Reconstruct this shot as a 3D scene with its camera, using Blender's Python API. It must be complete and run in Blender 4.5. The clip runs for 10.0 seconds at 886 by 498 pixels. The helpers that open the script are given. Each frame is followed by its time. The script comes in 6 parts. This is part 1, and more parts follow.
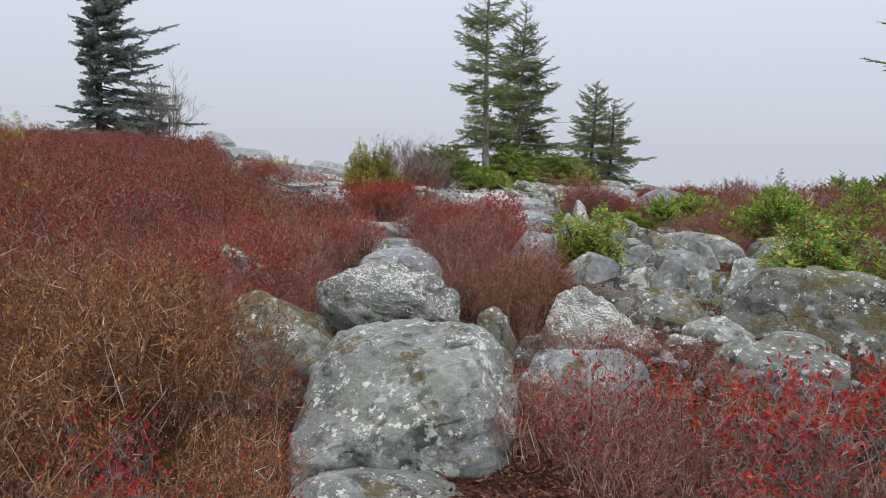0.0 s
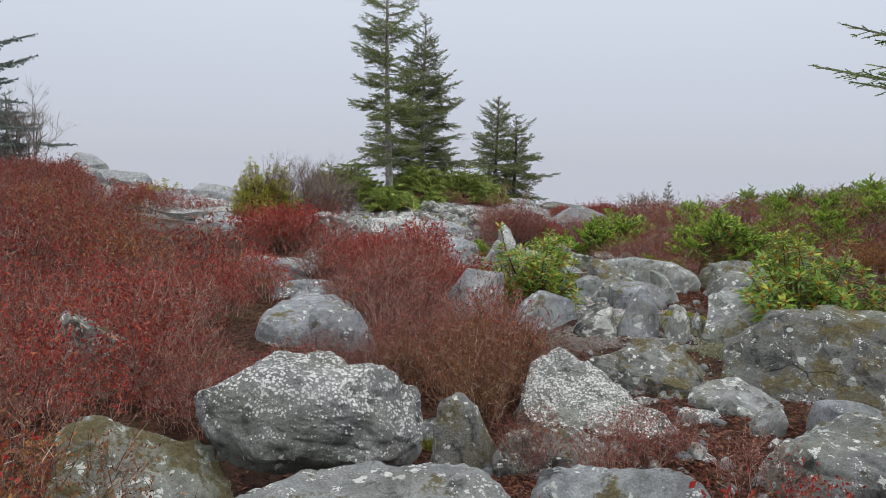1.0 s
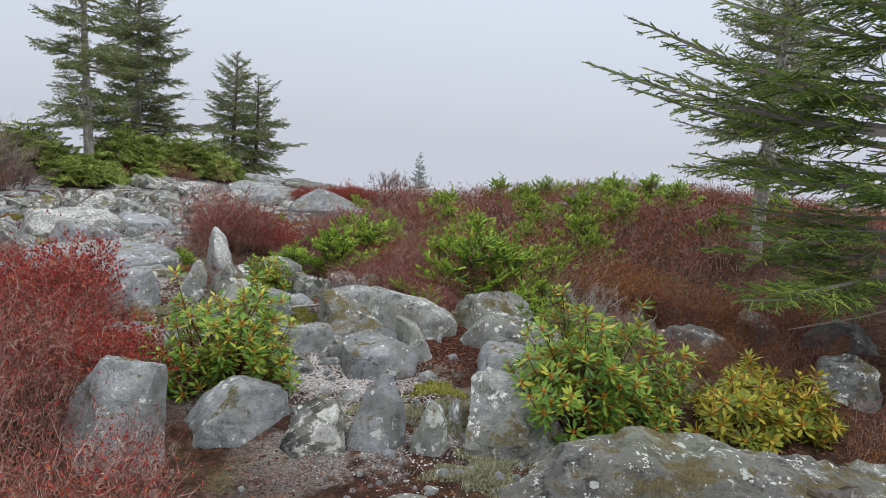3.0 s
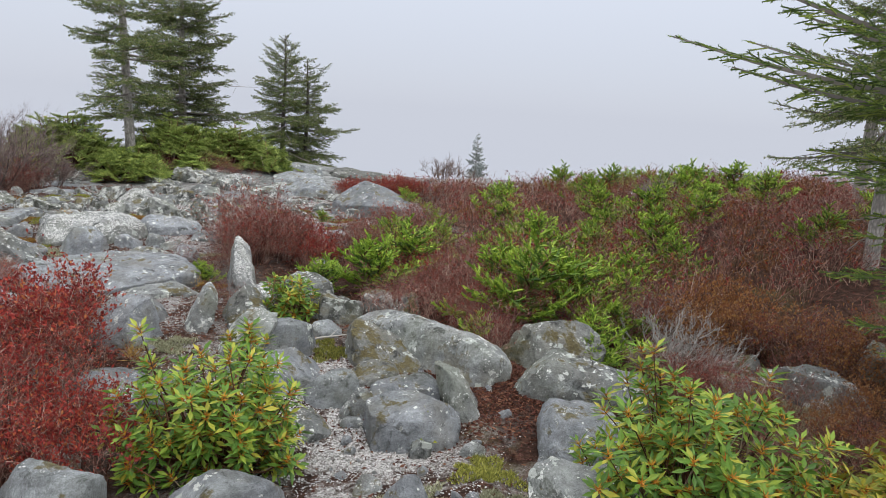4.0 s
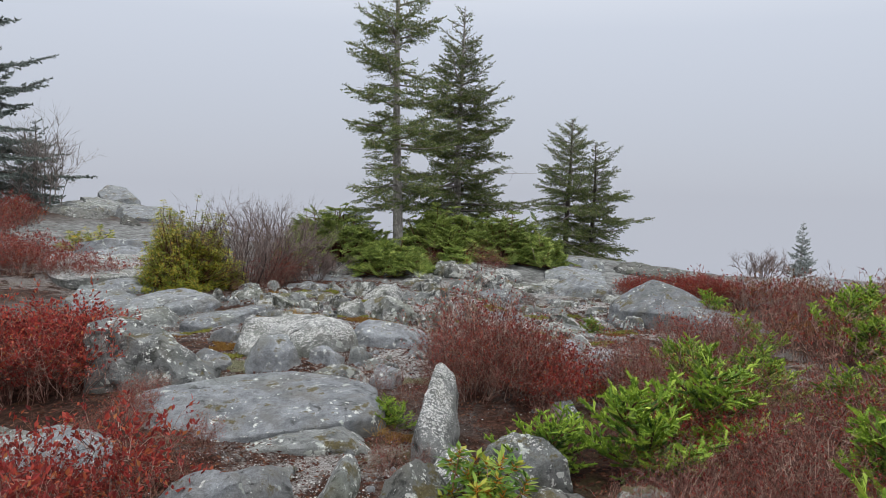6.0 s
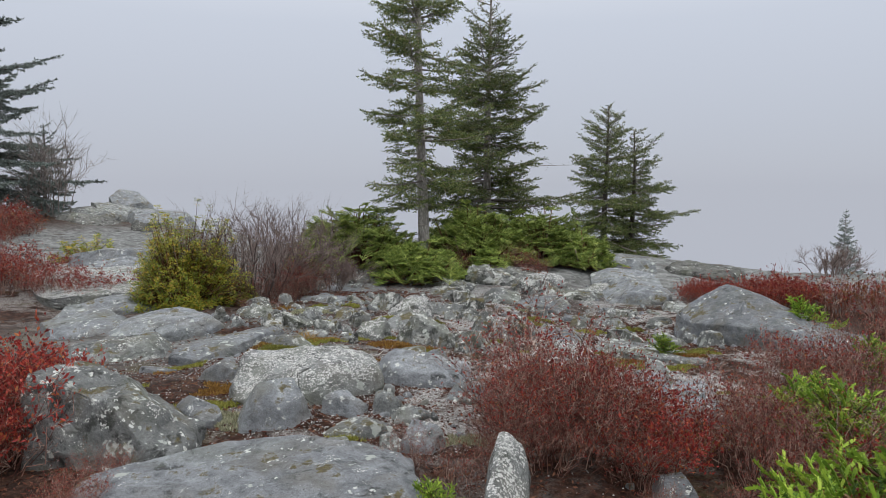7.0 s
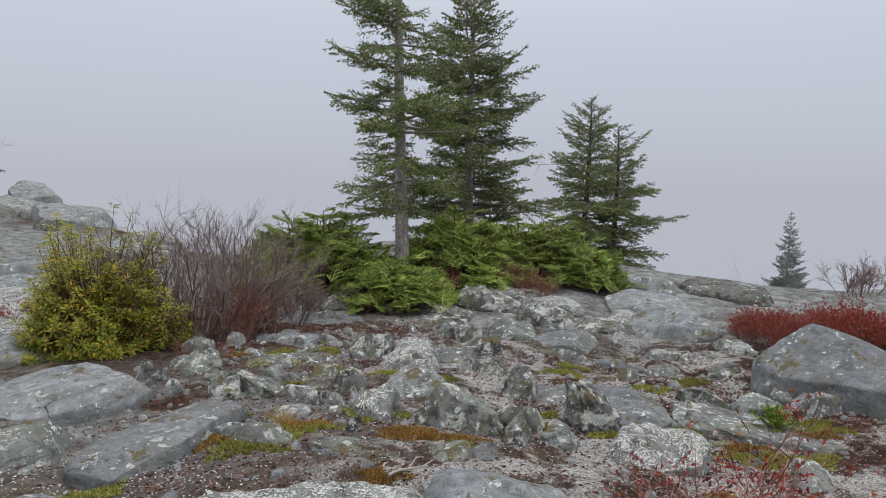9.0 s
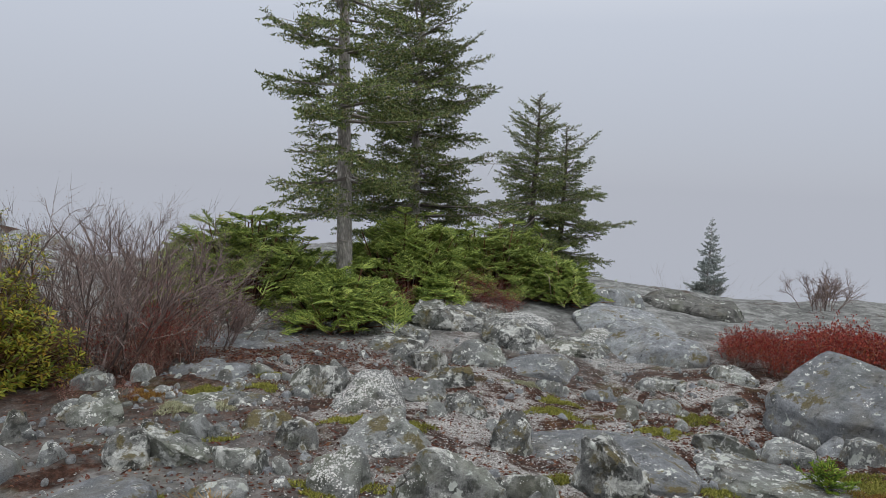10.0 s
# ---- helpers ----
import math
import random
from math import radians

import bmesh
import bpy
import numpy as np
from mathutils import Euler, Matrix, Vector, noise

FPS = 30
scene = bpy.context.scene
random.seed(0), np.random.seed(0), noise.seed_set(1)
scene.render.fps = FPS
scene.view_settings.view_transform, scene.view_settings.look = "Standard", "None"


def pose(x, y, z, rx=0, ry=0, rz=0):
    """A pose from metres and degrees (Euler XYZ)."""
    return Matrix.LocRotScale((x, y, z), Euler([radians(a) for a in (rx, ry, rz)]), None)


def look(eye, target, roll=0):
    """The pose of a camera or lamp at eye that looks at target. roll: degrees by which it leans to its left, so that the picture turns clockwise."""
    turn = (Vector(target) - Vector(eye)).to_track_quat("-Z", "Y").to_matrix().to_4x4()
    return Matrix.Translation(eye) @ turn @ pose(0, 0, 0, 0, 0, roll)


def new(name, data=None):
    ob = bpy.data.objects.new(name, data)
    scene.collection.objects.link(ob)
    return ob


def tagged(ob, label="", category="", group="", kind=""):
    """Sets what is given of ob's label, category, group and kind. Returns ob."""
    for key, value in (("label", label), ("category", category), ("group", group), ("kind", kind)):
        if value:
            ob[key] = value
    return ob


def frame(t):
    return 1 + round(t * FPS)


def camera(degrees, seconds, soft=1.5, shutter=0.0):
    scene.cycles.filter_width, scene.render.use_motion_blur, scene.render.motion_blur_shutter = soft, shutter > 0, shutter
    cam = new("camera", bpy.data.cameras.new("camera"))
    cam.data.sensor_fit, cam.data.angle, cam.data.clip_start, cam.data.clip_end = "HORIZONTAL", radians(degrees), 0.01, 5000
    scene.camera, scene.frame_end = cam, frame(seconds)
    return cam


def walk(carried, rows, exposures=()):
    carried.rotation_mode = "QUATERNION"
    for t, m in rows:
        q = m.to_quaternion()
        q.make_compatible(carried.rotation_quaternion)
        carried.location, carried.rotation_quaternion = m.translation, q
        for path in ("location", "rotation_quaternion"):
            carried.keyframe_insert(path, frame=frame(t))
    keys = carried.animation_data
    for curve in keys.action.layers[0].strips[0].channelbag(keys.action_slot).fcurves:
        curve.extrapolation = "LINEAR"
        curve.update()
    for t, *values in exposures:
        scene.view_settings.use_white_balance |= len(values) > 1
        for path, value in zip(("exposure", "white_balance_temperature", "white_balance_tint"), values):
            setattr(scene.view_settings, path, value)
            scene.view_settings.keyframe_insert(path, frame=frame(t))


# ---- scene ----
cam = camera(65.6, 10.0, soft=0.4)
PATH = [
    (0, (-0.026, -0.042, 1.5), (-0.031, 1.933, 1.19), 1.9),
    (0.5, (-0.181, 0.687, 1.502), (-0.104, 2.666, 1.224), 0.3),
    (1, (-0.247, 1.386, 1.507), (0.048, 3.348, 1.255), 1.1),
    (1.5, (-0.144, 2.0, 1.617), (0.534, 3.867, 1.384), 2.2),
    (2, (0.041, 2.538, 1.748), (0.909, 4.318, 1.472), 4.4),
    (2.2, (0.143, 2.733, 1.773), (1.132, 4.45, 1.5), 4.4),
    (3.3, (0.883, 3.618, 1.907), (1.793, 5.364, 1.554), 4.8),
    (3.5, (1.013, 3.861, 1.908), (1.858, 5.637, 1.546), 5.4),
    (4, (1.271, 4.342, 2.017), (2.076, 6.129, 1.617), 3.7),
    (4.5, (1.616, 4.744, 1.937), (2.269, 6.593, 1.547), 3.7),
    (5, (1.89, 5.335, 1.826), (2.413, 7.226, 1.437), 5.1),
    (5.1, (1.932, 5.506, 1.837), (2.433, 7.406, 1.466), 5.8),
    (5.5, (2.054, 6.028, 1.913), (2.432, 7.961, 1.565), 2.0),
    (6, (2.258, 6.803, 1.811), (2.229, 8.796, 1.639), 1.6),
    (6.2, (2.23, 7.141, 1.789), (2.092, 9.125, 1.585), 3.1),
    (7.3, (1.961, 8.493, 1.84), (1.888, 10.484, 1.659), -0.4),
    (7.5, (1.892, 8.626, 1.874), (1.873, 10.616, 1.667), 1.3),
    (8, (1.527, 9.174, 1.806), (1.635, 11.157, 1.575), 1.8),
    (8.5, (1.273, 9.721, 1.828), (1.455, 11.695, 1.567), 2.0),
    (9, (1.14, 10.496, 1.934), (1.254, 12.483, 1.732), 1.1),
    (9.5, (1.029, 11.185, 1.862), (1.388, 13.143, 1.673), 2.4),
    (10, (0.829, 11.811, 1.9), (1.174, 13.771, 1.705), 2.5),
]
EXPOSURES = [(0, 0.0), (1, -0.1), (2, -0.14), (3.5, 0.1), (4.5, 0.05), (5.5, 0.02), (6, -0.2), (8, -0.28), (9, -0.28), (10, -0.36)]
walk(cam, [(t, look(eye, target, roll)) for t, eye, target, roll in PATH], EXPOSURES)
# ---- light ----
SUN_ELEV, SUN_ROT = radians(58), radians(210)
world = bpy.data.worlds.new("overcast")
scene.world = world
world.use_nodes = True
wn, wl = world.node_tree.nodes, world.node_tree.links
wn.clear()
w_out = wn.new("ShaderNodeOutputWorld")
w_bg = wn.new("ShaderNodeBackground")
w_sky = wn.new("ShaderNodeTexSky")
w_sky.sky_type, w_sky.sun_disc = "NISHITA", False
w_sky.sun_elevation, w_sky.sun_rotation = SUN_ELEV, SUN_ROT
w_co = wn.new("ShaderNodeTexCoord")
w_sep = wn.new("ShaderNodeSeparateXYZ")
w_ramp = wn.new("ShaderNodeValToRGB")
w_mix = wn.new("ShaderNodeMix")
w_mix.data_type = "RGBA"
w_mix.inputs["Factor"].default_value = 0.995
e = w_ramp.color_ramp.elements
e[0].position, e[0].color = 0.0, (0.555, 0.585, 0.67, 1)
e[1].position, e[1].color = 1.0, (2.15, 2.17, 2.2, 1)
m1 = w_ramp.color_ramp.elements.new(0.22)
m1.color = (0.69, 0.742, 0.85, 1)
wl.new(w_co.outputs["Generated"], w_sep.inputs[0])
wl.new(w_sep.outputs["Z"], w_ramp.inputs[0])
wl.new(w_sky.outputs[0], w_mix.inputs["A"])
wl.new(w_ramp.outputs[0], w_mix.inputs["B"])
wl.new(w_mix.outputs["Result"], w_bg.inputs["Color"])
w_bg.inputs["Strength"].default_value = 1.0
wl.new(w_bg.outputs[0], w_out.inputs[0])
sun = new("sun", bpy.data.lights.new("sun", "SUN"))
sun.data.energy, sun.data.angle, sun.data.color = 1.0, radians(40), (1.0, 0.97, 0.93)
sun.matrix_world = look((6, -8, 16), (0, 0, 0))

# ---- materials ----
def material(name, rough=0.8, spec=0.3):
    m = bpy.data.materials.new(name)
    m.use_nodes = True
    b = m.node_tree.nodes["Principled BSDF"]
    b.inputs["Roughness"].default_value = rough
    b.inputs["Specular IOR Level"].default_value = spec
    return m, m.node_tree.nodes, m.node_tree.links, b


def noise_node(n, l, co, scale, detail=4.0, rough=0.55, distort=0.0):
    t = n.new("ShaderNodeTexNoise")
    t.inputs["Scale"].default_value, t.inputs["Detail"].default_value = scale, detail
    t.inputs["Roughness"].default_value, t.inputs["Distortion"].default_value = rough, distort
    l.new(co, t.inputs["Vector"])
    return t.outputs["Fac"]


def voronoi(n, l, co, scale, feature="F1"):
    t = n.new("ShaderNodeTexVoronoi")
    t.feature = feature
    t.inputs["Scale"].default_value = scale
    l.new(co, t.inputs["Vector"])
    return t


def ramp(n, l, fac, stops):
    r = n.new("ShaderNodeValToRGB")
    els = r.color_ramp.elements
    while len(els) < len(stops):
        els.new(0.5)
    for el, (p, c) in zip(els, stops):
        el.position = p
        el.color = (c, c, c, 1) if isinstance(c, (int, float)) else (*c, 1)
    l.new(fac, r.inputs[0])
    return r.outputs[0]


def mixc(n, l, fac, a, b, mode="MIX"):
    m = n.new("ShaderNodeMix")
    m.data_type, m.blend_type = "RGBA", mode
    for sock, v in (("Factor", fac), ("A", a), ("B", b)):
        if isinstance(v, (int, float)):
            m.inputs[sock].default_value = v
        elif isinstance(v, tuple):
            m.inputs[sock].default_value = (*v, 1)
        else:
            l.new(v, m.inputs[sock])
    return m.outputs["Result"]


def maths(n, l, op, a, b=0.0, clamp=False):
    m = n.new("ShaderNodeMath")
    m.operation, m.use_clamp = op, clamp
    for i, v in enumerate((a, b)):
        if isinstance(v, (int, float)):
            m.inputs[i].default_value = v
        else:
            l.new(v, m.inputs[i])
    return m.outputs[0]


def coords(n, l, amount=40.0):
    """Object coordinates, moved by the object's own random number."""
    c = n.new("ShaderNodeTexCoord")
    o = n.new("ShaderNodeObjectInfo")
    k = maths(n, l, "MULTIPLY", o.outputs["Random"], amount)
    a = n.new("ShaderNodeVectorMath")
    a.operation = "ADD"
    l.new(c.outputs["Object"], a.inputs[0])
    l.new(k, a.inputs[1])
    return a.outputs[0], o.outputs["Random"]


def stone(name, dark, light, patches, crust, black, green=0.35, sheets=1.0, cracks=0.0, moss=0.0, grain_size=85):
    """Weathered sandstone: two greys, lichen discs of two sizes, a granular white crust and black stains."""
    m, n, l, b = material(name, 0.88, 0.22)
    co, rnd = coords(n, l)
    big = noise_node(n, l, co, 2.3, 5, 0.6)
    base = ramp(n, l, big, [(0.25, tuple(0.7 * a + 0.3 * c for a, c in zip(dark, light))), (0.5, tuple(0.4 * a + 0.6 * c for a, c in zip(dark, light))), (0.78, light)])
    tone = maths(n, l, "ADD", maths(n, l, "MULTIPLY", rnd, 0.45), 0.78)
    base = mixc(n, l, 1.0, base, tone, "MULTIPLY")
    grain = ramp(n, l, noise_node(n, l, co, 150, 5, 0.78), [(0.3, 0.45), (0.5, 1.0), (0.7, 1.5)])
    base = mixc(n, l, 0.9, base, grain, "MULTIPLY")
    mottle = ramp(n, l, noise_node(n, l, co, 9, 12, 0.74, 0.3), [(0.34, 0.5), (0.5, 1.0), (0.66, 1.6)])
    base = mixc(n, l, 0.85, base, mottle, "MULTIPLY")
    warm = ramp(n, l, noise_node(n, l, co, 3.7, 3), [(0.5, 0.0), (0.72, 0.45)])
    base = mixc(n, l, warm, base, (0.17, 0.15, 0.11))
    # black crustose stains
    bl = ramp(n, l, noise_node(n, l, co, 7.5, 8, 0.72, 0.4), [(0.60 - black, 0.0), (0.69 - black, 0.8)])
    base = mixc(n, l, bl, base, (0.028, 0.03, 0.027))
    # greenish grey film
    gr = ramp(n, l, noise_node(n, l, co, 1.7, 4), [(0.52, 0.0), (0.7, green)])
    base = mixc(n, l, gr, base, (0.30, 0.33, 0.22))
    # pale crustose lichen: ragged sheets of two tones
    sheet = noise_node(n, l, co, 5.5, 12, 0.74, 0.25)
    sm = ramp(n, l, sheet, [(0.68 - 0.19 * sheets, 0.0), (0.73 - 0.19 * sheets, 0.85)])
    base = mixc(n, l, sm, base, ramp(n, l, noise_node(n, l, co, 60, 5, 0.7), [(0.3, (0.40, 0.415, 0.39)), (0.7, (0.78, 0.79, 0.75))]))
    # small round rosettes
    for scale, amount, col, wob in ((11.0, patches * 0.75, (0.52, 0.55, 0.51), 0.07), (26.0, patches * 0.8, (0.74, 0.76, 0.72), 0.035)):
        nv = n.new("ShaderNodeTexNoise")
        nv.inputs["Scale"].default_value, nv.inputs["Detail"].default_value = scale * 2.2, 6
        l.new(co, nv.inputs["Vector"])
        s = n.new("ShaderNodeVectorMath")
        s.operation = "MULTIPLY_ADD"
        s.inputs[1].default_value = (wob * 2.0,) * 3
        l.new(nv.outputs["Color"], s.inputs[0])
        l.new(co, s.inputs[2])
        v = voronoi(n, l, s.outputs[0], scale)
        where = noise_node(n, l, co, scale * 0.22, 4)
        pick = n.new("ShaderNodeSeparateColor")
        l.new(v.outputs["Color"], pick.inputs[0])
        size = maths(n, l, "MULTIPLY", maths(n, l, "POWER", pick.outputs[0], 1.6), ramp(n, l, where, [(0.62 - 0.22 * amount, 0.0), (0.80 - 0.22 * amount, 0.62)]))
        edge = maths(n, l, "SUBTRACT", size, v.outputs["Distance"])
        mask = ramp(n, l, edge, [(0.0, 0.0), (0.05, 0.85)])
        base = mixc(n, l, mask, base, col)
    # granular white crust
    c = voronoi(n, l, co, grain_size)
    cm = ramp(n, l, noise_node(n, l, co, 6.0, 9, 0.72), [(0.62 - 0.3 * crust, 0.0), (0.74 - 0.3 * crust, 0.62)])
    g = n.new("ShaderNodeNewGeometry")
    sz = n.new("ShaderNodeSeparateXYZ")
    l.new(g.outputs["Normal"], sz.inputs[0])
    cm = maths(n, l, "MULTIPLY", cm, ramp(n, l, sz.outputs["Z"], [(0.0, 0.2), (0.7, 1.0)]))
    cell = n.new("ShaderNodeSeparateColor")
    l.new(c.outputs["Color"], cell.inputs[0])
    cm = maths(n, l, "MULTIPLY", cm, maths(n, l, "ADD", maths(n, l, "MULTIPLY", cell.outputs[0], 1.15), 0.3))
    cm = maths(n, l, "ADD", cm, maths(n, l, "MULTIPLY", maths(n, l, "SUBTRACT", noise_node(n, l, co, 130, 4, 0.7), 0.5), 0.5))
    cm = ramp(n, l, maths(n, l, "SUBTRACT", cm, c.outputs["Distance"]), [(0.0, 0.0), (0.12, 0.9)])
    base = mixc(n, l, cm, base, ramp(n, l, cell.outputs[1], [(0.0, (0.55, 0.55, 0.53)), (0.5, (0.78, 0.78, 0.76)), (1.0, (0.86, 0.86, 0.84))]))
    # dark pitting and hairline cracks
    pit = ramp(n, l, noise_node(n, l, co, 38, 6, 0.8), [(0.30, 0.75), (0.42, 0.0)])
    base = mixc(n, l, pit, base, (0.03, 0.03, 0.027))
    cv = voronoi(n, l, co, 2.6, "DISTANCE_TO_EDGE")
    cwob = maths(n, l, "ADD", cv.outputs["Distance"], maths(n, l, "MULTIPLY", maths(n, l, "SUBTRACT", noise_node(n, l, co, 14, 6, 0.7), 0.5), 0.12))
    crackm = maths(n, l, "MULTIPLY", ramp(n, l, cwob, [(0.0, 0.85), (0.010, 0.0)]), ramp(n, l, noise_node(n, l, co, 1.1, 3), [(0.66 - 0.25 * cracks, 0.0), (0.72 - 0.25 * cracks, 1.0)]))
    base = mixc(n, l, crackm, base, (0.04, 0.038, 0.032))
    # thin bedding lines along the layers of the stone
    mp = n.new("ShaderNodeMapping")
    mp.inputs["Scale"].default_value = (0.7, 0.7, 4.0)
    mp.inputs["Rotation"].default_value = (0.12, -0.1, 0.0)
    l.new(co, mp.inputs[0])
    beds = noise_node(n, l, mp.outputs[0], 5.0, 10, 0.75, 0.6)
    base = mixc(n, l, 0.35, base, ramp(n, l, beds, [(0.36, 0.5), (0.45, 1.0), (0.7, 1.1)]), "MULTIPLY")
    if moss:
        mk = maths(n, l, "MULTIPLY", ramp(n, l, noise_node(n, l, co, 4.5, 10, 0.72), [(0.58 - 0.12 * moss, 0.0), (0.63 - 0.12 * moss, 0.9)]), ramp(n, l, sz.outputs["Z"], [(0.1, 0.3), (0.6, 1.0)]))
        base = mixc(n, l, mk, base, ramp(n, l, noise_node(n, l, co, 70, 5, 0.75), [(0.3, (0.05, 0.04, 0.018)), (0.7, (0.19, 0.155, 0.06))]))
    l.new(base, b.inputs["Base Color"])
    bump = n.new("ShaderNodeBump")
    bump.inputs["Strength"].default_value, bump.inputs["Distance"].default_value = 1.0, 0.026
    hgt = maths(n, l, "ADD", noise_node(n, l, co, 34, 10, 0.76), maths(n, l, "MULTIPLY", cm, 0.3))
    hgt = maths(n, l, "ADD", hgt, maths(n, l, "MULTIPLY", noise_node(n, l, co, 8, 10, 0.66), 0.8))
    hgt = maths(n, l, "ADD", hgt, maths(n, l, "MULTIPLY", beds, 0.2))
    hgt = maths(n, l, "SUBTRACT", hgt, maths(n, l, "MULTIPLY", crackm, 0.5))
    l.new(hgt, bump.inputs["Height"])
    l.new(bump.outputs[0], b.inputs["Normal"])
    return m


LICHEN = stone("lichened_sandstone", (0.095, 0.101, 0.099), (0.31, 0.323, 0.32), 1.35, 0.35, 0.06, 0.25, 0.45, 0.25, 0.2)
BLOTCHED = stone("blotched_sandstone", (0.045, 0.048, 0.045), (0.25, 0.257, 0.25), 0.95, 0.35, 0.11, 0.3, 0.85, 0.6, 0.3)
SPECKLED = stone("speckled_sandstone", (0.10, 0.105, 0.102), (0.30, 0.309, 0.305), 0.8, 0.85, 0.06, 0.3, 0.3, 0.2)
PLAIN = stone("plain_sandstone", (0.12, 0.129, 0.137), (0.29, 0.306, 0.325), 0.9, 0.28, 0.03, 0.15, 0.12, 0.2, 0.12)
DARK = stone("dark_sandstone", (0.06, 0.06, 0.055), (0.18, 0.18, 0.17), 0.9, 0.2, 0.08, 0.3, 0.3, 0.3)
MOSSY = stone("mossy_sandstone", (0.08, 0.083, 0.076), (0.28, 0.285, 0.27), 1.15, 0.3, 0.08, 0.3, 0.4, 0.35, 0.6)


def plant(name, stops, rough=0.6, through_light=0.25, patch=0.0, patch_col=(0.1, 0.1, 0.1), patch_scale=0.5):
    """Leaf, needle or twig: each piece takes its own tone."""
    m, n, l, b = material(name, rough, 0.25)
    g = n.new("ShaderNodeNewGeometry")
    col = ramp(n, l, g.outputs["Random Per Island"], stops)
    o = n.new("ShaderNodeObjectInfo")
    tone = maths(n, l, "ADD", maths(n, l, "MULTIPLY", o.outputs["Random"], 0.4), 0.8)
    col = mixc(n, l, 1.0, col, tone, "MULTIPLY")
    if patch:
        t = n.new("ShaderNodeTexCoord")
        f = ramp(n, l, noise_node(n, l, t.outputs["Object"], patch_scale, 3), [(0.42, 0.0), (0.62, patch)])
        col = mixc(n, l, f, col, patch_col)
    l.new(col, b.inputs["Base Color"])
    if through_light:
        tr = n.new("ShaderNodeBsdfTranslucent")
        l.new(col, tr.inputs["Color"])
        mx = n.new("ShaderNodeMixShader")
        mx.inputs[0].default_value = through_light
        l.new(b.outputs[0], mx.inputs[1])
        l.new(tr.outputs[0], mx.inputs[2])
        l.new(mx.outputs[0], n["Material Output"].inputs["Surface"])
    return m


TWIG_RED = plant("red_twigs", [(0.0, (0.03, 0.014, 0.011)), (0.4, (0.15, 0.062, 0.048)), (0.8, (0.30, 0.16, 0.125)), (1.0, (0.50, 0.38, 0.31))], 0.7, 0)
TWIG_BROWN = plant("brown_twigs", [(0.0, (0.035, 0.017, 0.011)), (0.5, (0.15, 0.068, 0.038)), (0.85, (0.28, 0.145, 0.082)), (1.0, (0.50, 0.42, 0.34))], 0.75, 0)
TWIG_GREY = plant("grey_twigs", [(0.0, (0.14, 0.12, 0.11)), (1.0, (0.30, 0.27, 0.25))], 0.8, 0)
TWIG_PURPLE = plant("purple_grey_twigs", [(0.0, (0.10, 0.075, 0.068)), (1.0, (0.24, 0.185, 0.17))], 0.8, 0)
TWIG_DEAD = plant("dead_twigs", [(0.0, (0.22, 0.20, 0.18)), (1.0, (0.48, 0.46, 0.43))], 0.85, 0)
LEAF_CRIMSON = plant("crimson_leaves", [(0.0, (0.12, 0.02, 0.018)), (0.5, (0.30, 0.038, 0.034)), (0.85, (0.44, 0.075, 0.05)), (1.0, (0.42, 0.17, 0.06))], 0.5, 0.35)
LEAF_SCARLET = plant("scarlet_leaves", [(0.0, (0.20, 0.02, 0.02)), (0.6, (0.42, 0.04, 0.03)), (0.93, (0.50, 0.07, 0.04)), (1.0, (0.55, 0.18, 0.05))], 0.45, 0.4)
BUD_ORANGE = plant("orange_buds", [(0.0, (0.10, 0.032, 0.014)), (0.5, (0.22, 0.08, 0.024)), (1.0, (0.40, 0.19, 0.048))], 0.6, 0.2)
LEAF_RUST = plant("rust_leaves", [(0.0, (0.18, 0.07, 0.03)), (0.6, (0.36, 0.15, 0.05)), (1.0, (0.50, 0.28, 0.10))], 0.6, 0.3)
NEEDLE_DARK = plant("dark_spruce_needles", [(0.0, (0.05, 0.072, 0.03)), (0.5, (0.14, 0.185, 0.066)), (0.85, (0.25, 0.295, 0.09)), (1.0, (0.28, 0.22, 0.11))], 0.55, 0.15)
NEEDLE_MAT = plant("mat_needles", [(0.0, (0.06, 0.10, 0.025)), (0.45, (0.24, 0.34, 0.075)), (1.0, (0.52, 0.58, 0.14))], 0.55, 0.2)
NEEDLE_FRESH = plant("fresh_spruce_needles", [(0.0, (0.075, 0.15, 0.018)), (0.5, (0.22, 0.355, 0.036)), (0.85, (0.36, 0.50, 0.06)), (1.0, (0.50, 0.60, 0.09))], 0.5, 0.22)
NEEDLE_SPRUCE = plant("olive_spruce_needles", [(0.0, (0.06, 0.10, 0.032)), (0.5, (0.16, 0.245, 0.06)), (0.85, (0.30, 0.40, 0.075)), (1.0, (0.44, 0.50, 0.10))], 0.55, 0.2)
# Old inner shoots: duller green, with inner shade put into the colour.
NEEDLE_OLD_SHADED = plant("shaded_spruce_needles", [(0.0, (0.035, 0.08, 0.016)), (0.6, (0.115, 0.205, 0.034)), (1.0, (0.22, 0.32, 0.05))], 0.55, 0.2)
# Needles lightened so that their colour carries the fog haze.
NEEDLE_FOG_PALED = plant("pale_spruce_needles", [(0.0, (0.27, 0.315, 0.295)), (1.0, (0.40, 0.44, 0.42))], 0.7, 0.1)
# Green greyed and lifted: distance haze mixed into the needle colour.
NEEDLE_HAZE_GREYED = plant("grey_green_needles", [(0.0, (0.12, 0.15, 0.135)), (1.0, (0.24, 0.275, 0.25))], 0.7, 0.1)
NEEDLE_BROWN = plant("browned_needles", [(0.0, (0.14, 0.06, 0.03)), (1.0, (0.28, 0.14, 0.07))], 0.7, 0.2)
